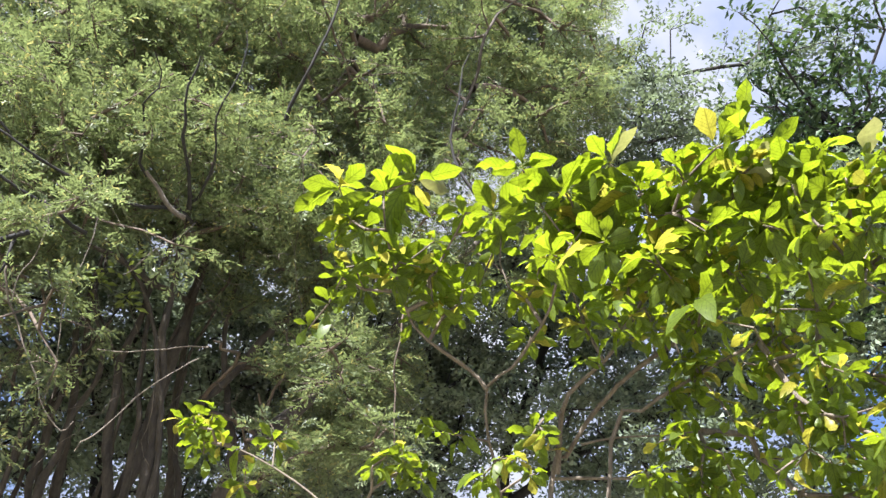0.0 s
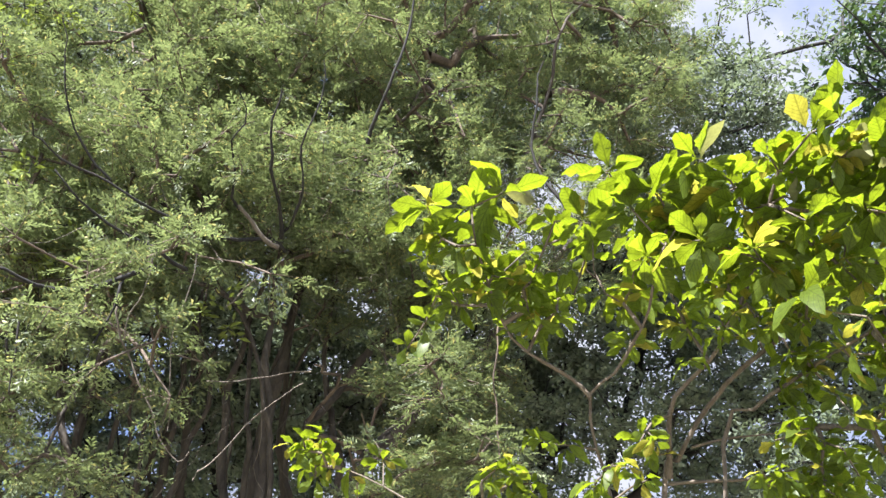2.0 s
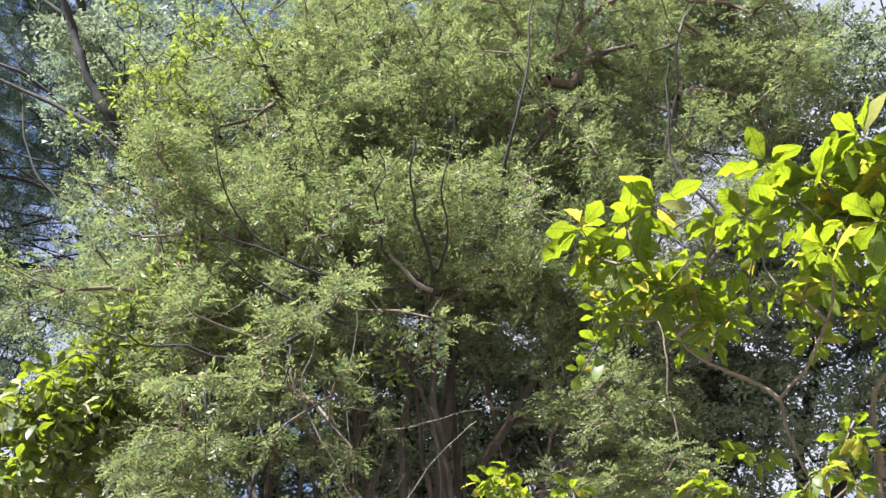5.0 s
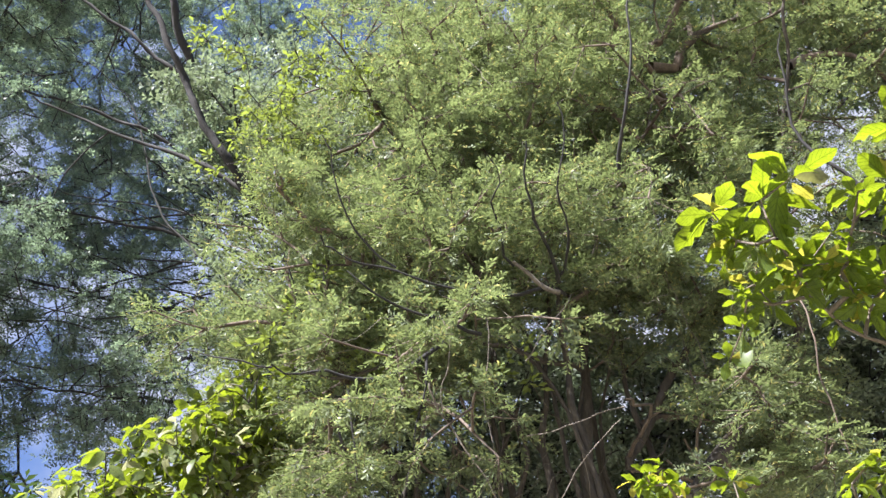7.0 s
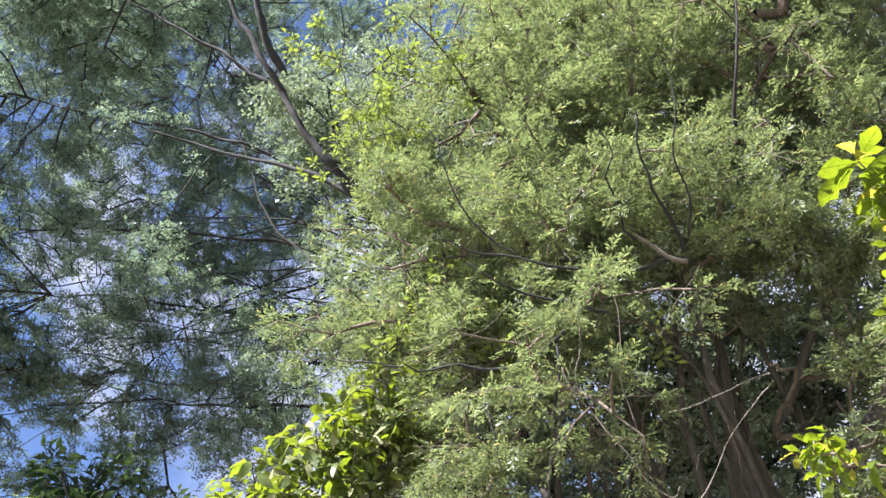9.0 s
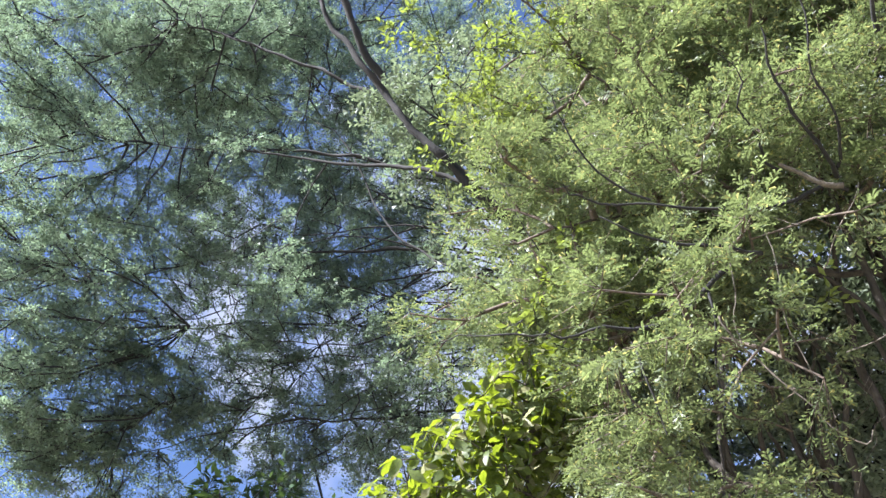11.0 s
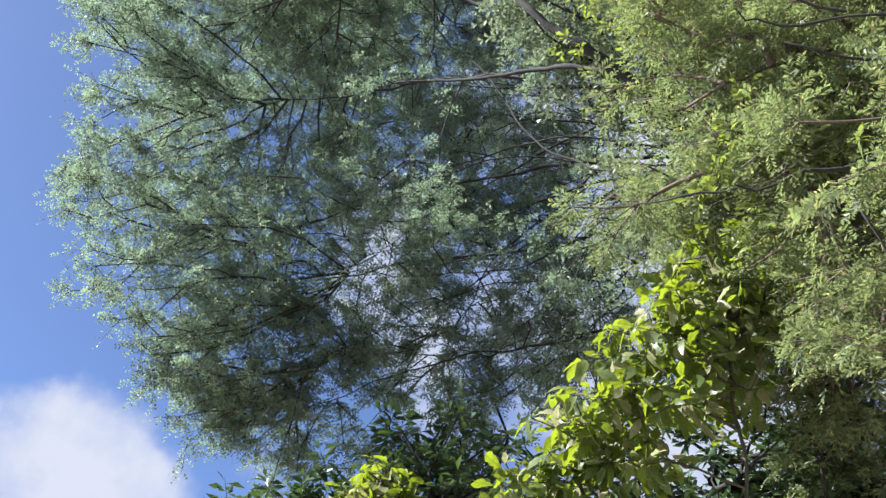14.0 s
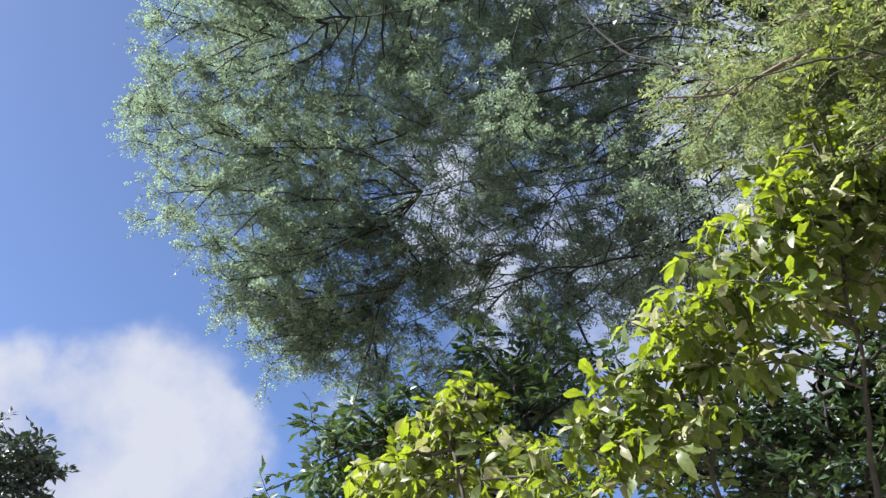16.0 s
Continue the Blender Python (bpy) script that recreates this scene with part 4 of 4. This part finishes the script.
# ---- trees further back ----
def plain_tree(name, label, base, trunk, blobs, count, template, leaf, seed, leaf_label, step=0.5, bare=5.0, tip_r=0.009, **kw):
    g = np.random.default_rng(seed)
    tree = thing(name, base, label, "tree")
    lines = build_limbs(tree, trunk, M_BARK_DARK)
    starts = [q[q[:, 2] > bare] for q in lines if (q[:, 2] > bare).any()]
    P, par, load, ln, tips = grow(starts, in_blobs(blobs, count, g, 0.4, 6, 0.35), g, step=step, crook=0.08)
    put_part("branchwork", branch_mesh("branchwork", P, par, load, ln, tip_r), M_BARK_DARK, tree, kind="stuff")
    crown_on(tree, P, par, ln, tips, g, template, leaf, M_BARK_DARK, 0.004, leaf_label, **kw)
    return tree


SIMPLE = blade_template(wide=0.42, widest=0.5, cells=2, fold=0.3, curl=0.15, wave=0.0, stalk=0.1)

flowering = plain_tree("flowering_tree", "tree with dark glossy leaves and a red flower", (6.2, 9.4, 0),
           [("trunk", [(6.2, 9.6, -0.1), (6.1, 9.5, 4), (5.9, 9.2, 8), (5.8, 8.7, 11)], 0.2, 0.04, 0.1)],
           [(5.5, 8.2, 11.5, 1.1, 0.73), (6.2, 8.7, 10.7, 1.1, 1.1), (5.2, 8.9, 11.1, 0.73, 0.46), (5.8, 9.5, 8.3, 1.02, 1.11)], 170, SIMPLE, M_DARKLEAF, 31,
           "dark glossy oval leaves", bare=6.0, per_node=0.8, per_tip=3, leaves=7, twig_len=0.35, leaf_len=0.17, flat=0.8, droop=0.2)


def flower(tree, centre, size):
    """Five curled red petals round a small heart, the heart a part of the tree."""
    k = np.arange(40) * 2.4
    z = np.linspace(-1, 1, 40)
    ring = np.sqrt(1 - z * z)
    heart = centre + np.stack([np.cos(k) * ring, np.sin(k) * ring, z], 1) * size * 0.12
    head = put_part("flower", mesh_from("flower", *sticks(np.repeat([centre], 40, 0), heart, size * 0.02, size * 0.03, 3)), M_PETAL, tree, "bright red flower")
    tv, tf = blade_template(wide=0.6, widest=0.65, cells=4, fold=0.3, curl=0.4, stalk=0.05)
    for a in np.arange(5) * 2 * math.pi / 5:
        out = np.array([[math.cos(a), math.sin(a) * 0.6, math.sin(a) * 0.7 - 0.2]])
        v, f = scatter(tv, tf, centre[None], out, np.array([[0.1, -0.6, 0.8]]), np.array([size]))
        petal = put_part("petal", mesh_from("petal", v, f, smooth=True), M_PETAL, head)
        petal.matrix_parent_inverse = Matrix.Translation(-Vector(tree.location))


flower(flowering, np.array((5.25, 7.75, 12.05)), 0.13)

plain_tree("background_tree", "shaded fine-leaved tree with crooked dark limbs", (1.6, 12.6, 0),
           [("trunk", [(1.4, 12.9, -0.1), (1.2, 12.8, 4), (0.9, 12.5, 7), (1.6, 12.0, 9), (2.6, 9.5, 11)], 0.16, 0.05, 0.12),
            ("limb", [(1.0, 12.6, 6.2), (-0.4, 12.3, 7.3), (-1.8, 12.1, 8.3)], 0.07, 0.03, 0),
            ("limb", [(1.0, 12.5, 6.8), (2.4, 12.0, 7.6), (4.2, 11.2, 8.2), (5.4, 10.2, 8.6)], 0.08, 0.03, 0)],
           [(0.6, 11.9, 8.9, 2.6, 0.45), (3.9, 11.3, 7.9, 2.21, 1.59), (5.5, 10.0, 7.9, 1.28, 1.71),
            (1.9, 12.6, 7.5, 2.3, 0.5), (2.0, 8.7, 11.2, 1.1, 1.1), (2.9, 8.8, 10.9, 1.2, 0.9), (0.6, 9.4, 13.0, 2.2, 1.8), (1.9, 11.5, 10.1, 2.38, 1.14),
            (4.5, 10.2, 8.3, 1.71, 1.11), (2.0, 11.0, 10.0, 2.3, 1.1), (3.6, 11.0, 6.5, 1.64, 0.57),
            (5.5, 8.5, 8.9, 0.82, 0.82), (5.2, 9.8, 6.3, 0.94, 0.79), (5.0, 10.0, 6.0, 0.94, 0.55), (3.2, 11.2, 6.2, 1.64, 0.41), (4.9, 8.2, 12.5, 0.86, 0.67), (-0.7, 11.7, 8.1, 1.7, 0.9), (-0.3, 11.4, 8.8, 1.3, 0.7), (3.1, 10.8, 9.0, 1.77, 0.71), (4.5, 9.0, 8.2, 1.18, 0.79)], 1150, SHADED, M_FAR, 37,
           "fine dull green leaves", bare=5.5, per_node=0.7, per_tip=3, leaves=6, twig_len=0.42, leaf_len=0.22, flat=0.35)

plain_tree("background_tree", "shaded fine-leaved tree behind the crowded stems", (-5.6, 12.4, 0),
           [("trunk", [(-4.6, 12.6, -0.1), (-4.7, 12.4, 4), (-5.2, 11.6, 8), (-6.0, 9.8, 11)], 0.16, 0.05, 0.12)],
           [(-2.55, 9.96, 9.47, 1.10, 0.80), (-6.0, 9.1, 10.4, 2.3, 2.3), (-6.1, 12.0, 8.3, 2.46, 1.97), (-3.4, 11.5, 8.4, 1.8, 1.6), (-2.0, 12.2, 8.1, 1.47, 1.38),
            (-6.6, 6.6, 12.3, 2.2, 2.0), (-2.7, 8.4, 13.0, 2.6, 2.0), (-6.3, 9.0, 9.9, 2.4, 1.77), (-2.3, 10.2, 10.5, 2.5, 1.59),
            (-4.9, 10.6, 7.8, 2.4, 1.28), (-1.8, 11.4, 7.5, 2.0, 0.8), (-6.6, 9.9, 6.8, 1.5, 1.0), (-1.1, 11.9, 6.4, 1.9, 0.6), (-3.8, 11.6, 6.0, 2.6, 0.9), (1.0, 12.2, 6.2, 2.0, 0.5),
            (-6.7, 8.3, 9.1, 1.88, 0.94), (-3.5, 10.6, 9.2, 1.95, 1.06), (-5.4, 9.5, 7.6, 2.05, 0.74), (-2.6, 10.8, 7.2, 1.64, 0.66),
            (-6.6, 7.8, 12.0, 1.5, 1.1), (-2.3, 11.6, 7.0, 1.7, 0.68)], 1700, SHADED, M_FAR, 41,
           "fine dull green leaves", bare=5.5, per_node=0.7, per_tip=3, leaves=6, twig_len=0.42, leaf_len=0.22, flat=0.35)

plain_tree("climbing_vine", "lime-green climber hanging on the feathery tree", (-4.9, 4.5, 6.9),
           [("stem", [(-4.9, 5.3, 7.0), (-5.0, 4.9, 7.8), (-5.1, 4.6, 8.6), (-5.0, 4.2, 9.3), (-4.7, 4.1, 9.9)], 0.008, 0.003, 0)],
           [(-4.65, 4.0, 9.8, 0.27, 0.25), (-5.07, 3.9, 9.35, 0.23, 0.2), (-5.14, 4.5, 8.67, 0.29, 0.22), (-4.3, 4.5, 9.34, 0.16, 0.16)], 48, SIMPLE, M_LIME, 61,
           "small lime-green leaves", tip_r=0.0025, step=0.12, bare=6.0, per_node=0.7, per_tip=3, leaves=5, twig_len=0.15, leaf_len=0.095, flat=0.8)

plain_tree("climbing_vine", "thin lime-green climber low in the feathery tree", (-4.45, 5.72, 5.67),
           [("stem", [(-4.45, 5.72, 5.67), (-4.45, 5.72, 6.17), (-4.46, 5.41, 6.66), (-4.25, 5.36, 6.70)], 0.007, 0.003, 0)],
           [(-4.66, 5.32, 6.45, 0.22, 0.16), (-4.25, 5.36, 6.70, 0.16, 0.12), (-4.45, 5.72, 6.17, 0.14, 0.10), (-3.51, 6.16, 6.42, 0.16, 0.10)], 42, SIMPLE, M_LIME, 63,
           "lime-green leaves", tip_r=0.003, step=0.12, bare=5.0, per_node=0.6, per_tip=2, leaves=4, twig_len=0.14, leaf_len=0.12, flat=0.8)

plain_tree("feathery_sapling", "young feathery-leaved tree beside the leafy bush", (-6.4, 7.5, 0),
           [("trunk", [(-6.4, 7.5, -0.1), (-6.4, 7.4, 2.5), (-6.5, 7.3, 4.5), (-6.4, 7.1, 6.4)], 0.06, 0.015, 0.05)],
           [(-6.5, 7.0, 6.6, 0.66, 0.66), (-6.0, 7.4, 5.6, 0.9, 0.9)], 110, FEATHERS, M_FEATHER, 53,
           "fine feathery leaves", step=0.28, bare=3.2, per_node=1.1, per_tip=3, leaves=9, twig_len=0.38, leaf_len=0.135, flat=0.4)

plain_tree("understory_bush", "dark glossy-leaved bush in the shade behind", (-8.0, 7.2, 0),
           [("stem", [(-8.0, 7.3, -0.1), (-7.9, 7.2, 2.0), (-7.8, 7.1, 4.2), (-7.6, 7.1, 5.6)], 0.05, 0.012, 0.04)],
           [(-7.24, 8.00, 5.52, 0.80, 0.60), (-7.06, 8.34, 5.09, 0.70, 0.60), (-9.0, 6.3, 5.2, 0.88, 0.50), (-8.2, 7.2, 5.3, 0.88, 0.69), (-7.5, 7.6, 5.5, 0.57, 0.94), (-8.3, 6.9, 6.1, 0.65, 0.52), (-7.9, 7.4, 4.6, 0.68, 0.37)], 430, SIMPLE, M_DARKLEAF, 59,
           "dark glossy oval leaves", step=0.28, bare=2.8, per_node=0.9, per_tip=3, leaves=7, twig_len=0.3, leaf_len=0.16, flat=0.8)

plain_tree("understory_bush", "dark broad-leaved bush below the spreading tree", (-10.6, 5.6, 0),
           [("stem", [(-10.6, 5.6, -0.1), (-10.6, 5.6, 2.0), (-10.7, 5.5, 4.2), (-10.6, 5.4, 5.4)], 0.05, 0.012, 0.04)],
           [(-11.3, 4.0, 5.7, 0.77, 0.56), (-11.6, 3.8, 5.3, 0.49, 0.35), (-11.1, 4.8, 6.0, 0.78, 0.50), (-10.6, 5.7, 6.4, 0.79, 0.51), (-10.7, 5.2, 5.3, 1.02, 0.34)], 230, SIMPLE, M_DARKLEAF, 67,
           "dark broad leaves", step=0.3, bare=2.8, per_node=0.9, per_tip=3, leaves=7, twig_len=0.3, leaf_len=0.19, flat=0.8)

plain_tree("distant_tree", "dark rounded tree far off against the cloud", (-27.5, -1.6, 0),
           [("trunk", [(-27.5, -1.6, -0.1), (-27.4, -1.6, 4), (-27.0, -1.6, 7), (-26.8, -1.5, 9)], 0.25, 0.06, 0.12)],
           [(-26.5, -1.4, 10.05, 1.35, 0.85), (-26.9, -2.4, 8.6, 2.2, 1.6), (-27.0, -0.7, 8.5, 1.2, 0.9), (-26.6, -0.7, 9.7, 0.7, 0.6), (-27.2, -1.4, 7.0, 2.4, 1.2)], 460, SIMPLE, M_DISTANT, 43,
           "dark clustered leaves", bare=5.0, per_node=0.8, per_tip=3, leaves=8, twig_len=0.5, leaf_len=0.26, flat=0.9)


# ---- dead twigs and hanging stems ----
def dead_twig(name, pts, r0, r1, label, material=None):
    q = smooth_line(pts, 0.06, 0.02)
    me = mesh_from(name, *tube(q - np.array(pts[0]), r0, r1, 7, 0.12), smooth=True)
    me.materials.append(material or M_DEAD)
    ob = new(name, me)
    ob.location = pts[0]
    vine = "vine" in name
    return tagged(ob, label, "vine" if vine else "twig", group="bare vines hanging from the feathery tree" if vine else "bare twigs across the feathery tree")


dead_twig("hanging_vine", [(-3.34, 5.21, 5.65), (-3.31, 5.41, 5.40), (-3.23, 5.58, 5.22), (-3.14, 5.76, 5.01), (-3.06, 5.90, 4.82), (-2.93, 6.04, 4.69), (-2.86, 6.03, 4.76)], 0.009, 0.005, "pale bare vine hanging from the feathery tree")
dead_twig("dead_twig", [(-2.80, 6.06, 4.52), (-2.42, 6.01, 4.93), (-2.17, 5.98, 5.14), (-1.96, 5.96, 5.29)], 0.006, 0.004, "thin bleached twig leaning across the stems")
dead_twig("dead_twig", [(-1.97, 6.16, 5.52), (-2.33, 6.08, 5.47), (-2.60, 6.03, 5.39), (-2.81, 5.96, 5.37)], 0.007, 0.004, "thin bleached twig crossing in front of dark stems")
dead_twig("dead_twig", [(-2.64, 5.67, 5.91), (-2.47, 5.62, 6.06), (-2.27, 5.57, 6.21), (-2.12, 5.59, 6.41)], 0.005, 0.003, "thin upright bleached twig before the stems")
dead_twig("hanging_vine", [(-3.15, 5.06, 6.19), (-3.08, 5.14, 5.97), (-3.17, 5.25, 5.78), (-3.28, 5.31, 5.62), (-3.32, 5.42, 5.44)], 0.006, 0.004, "thin pale looped vine under the dark limb")
dead_twig("hanging_vine", [(-2.83, 5.32, 6.24), (-2.90, 5.45, 5.87), (-3.03, 5.62, 5.55), (-3.03, 5.83, 5.22), (-3.06, 5.98, 4.93)], 0.005, 0.003, "long thin pale vine hanging straight down")
dead_twig("broken_branch", [(-2.50, 5.22, 6.67), (-2.45, 5.35, 6.62), (-2.38, 5.51, 6.56), (-2.25, 5.65, 6.52)], 0.014, 0.026, "short pale broken branch on the feathery tree")
dead_twig("curved_twig", [(-4.48, 4.85, 6.84), (-4.45, 4.90, 6.67), (-4.52, 5.03, 6.51), (-4.66, 5.11, 6.33), (-4.82, 5.08, 6.24)], 0.01, 0.006, "pale curved twig in front of the feathery leaves")
dead_twig("dangling_vine", [(-0.35, 6.2, 6.3), (-0.37, 6.28, 5.69), (-0.41, 6.48, 5.36), (-0.41, 6.72, 4.9)], 0.008, 0.007, "straight grey stem hanging below the leaves", M_TWIG)
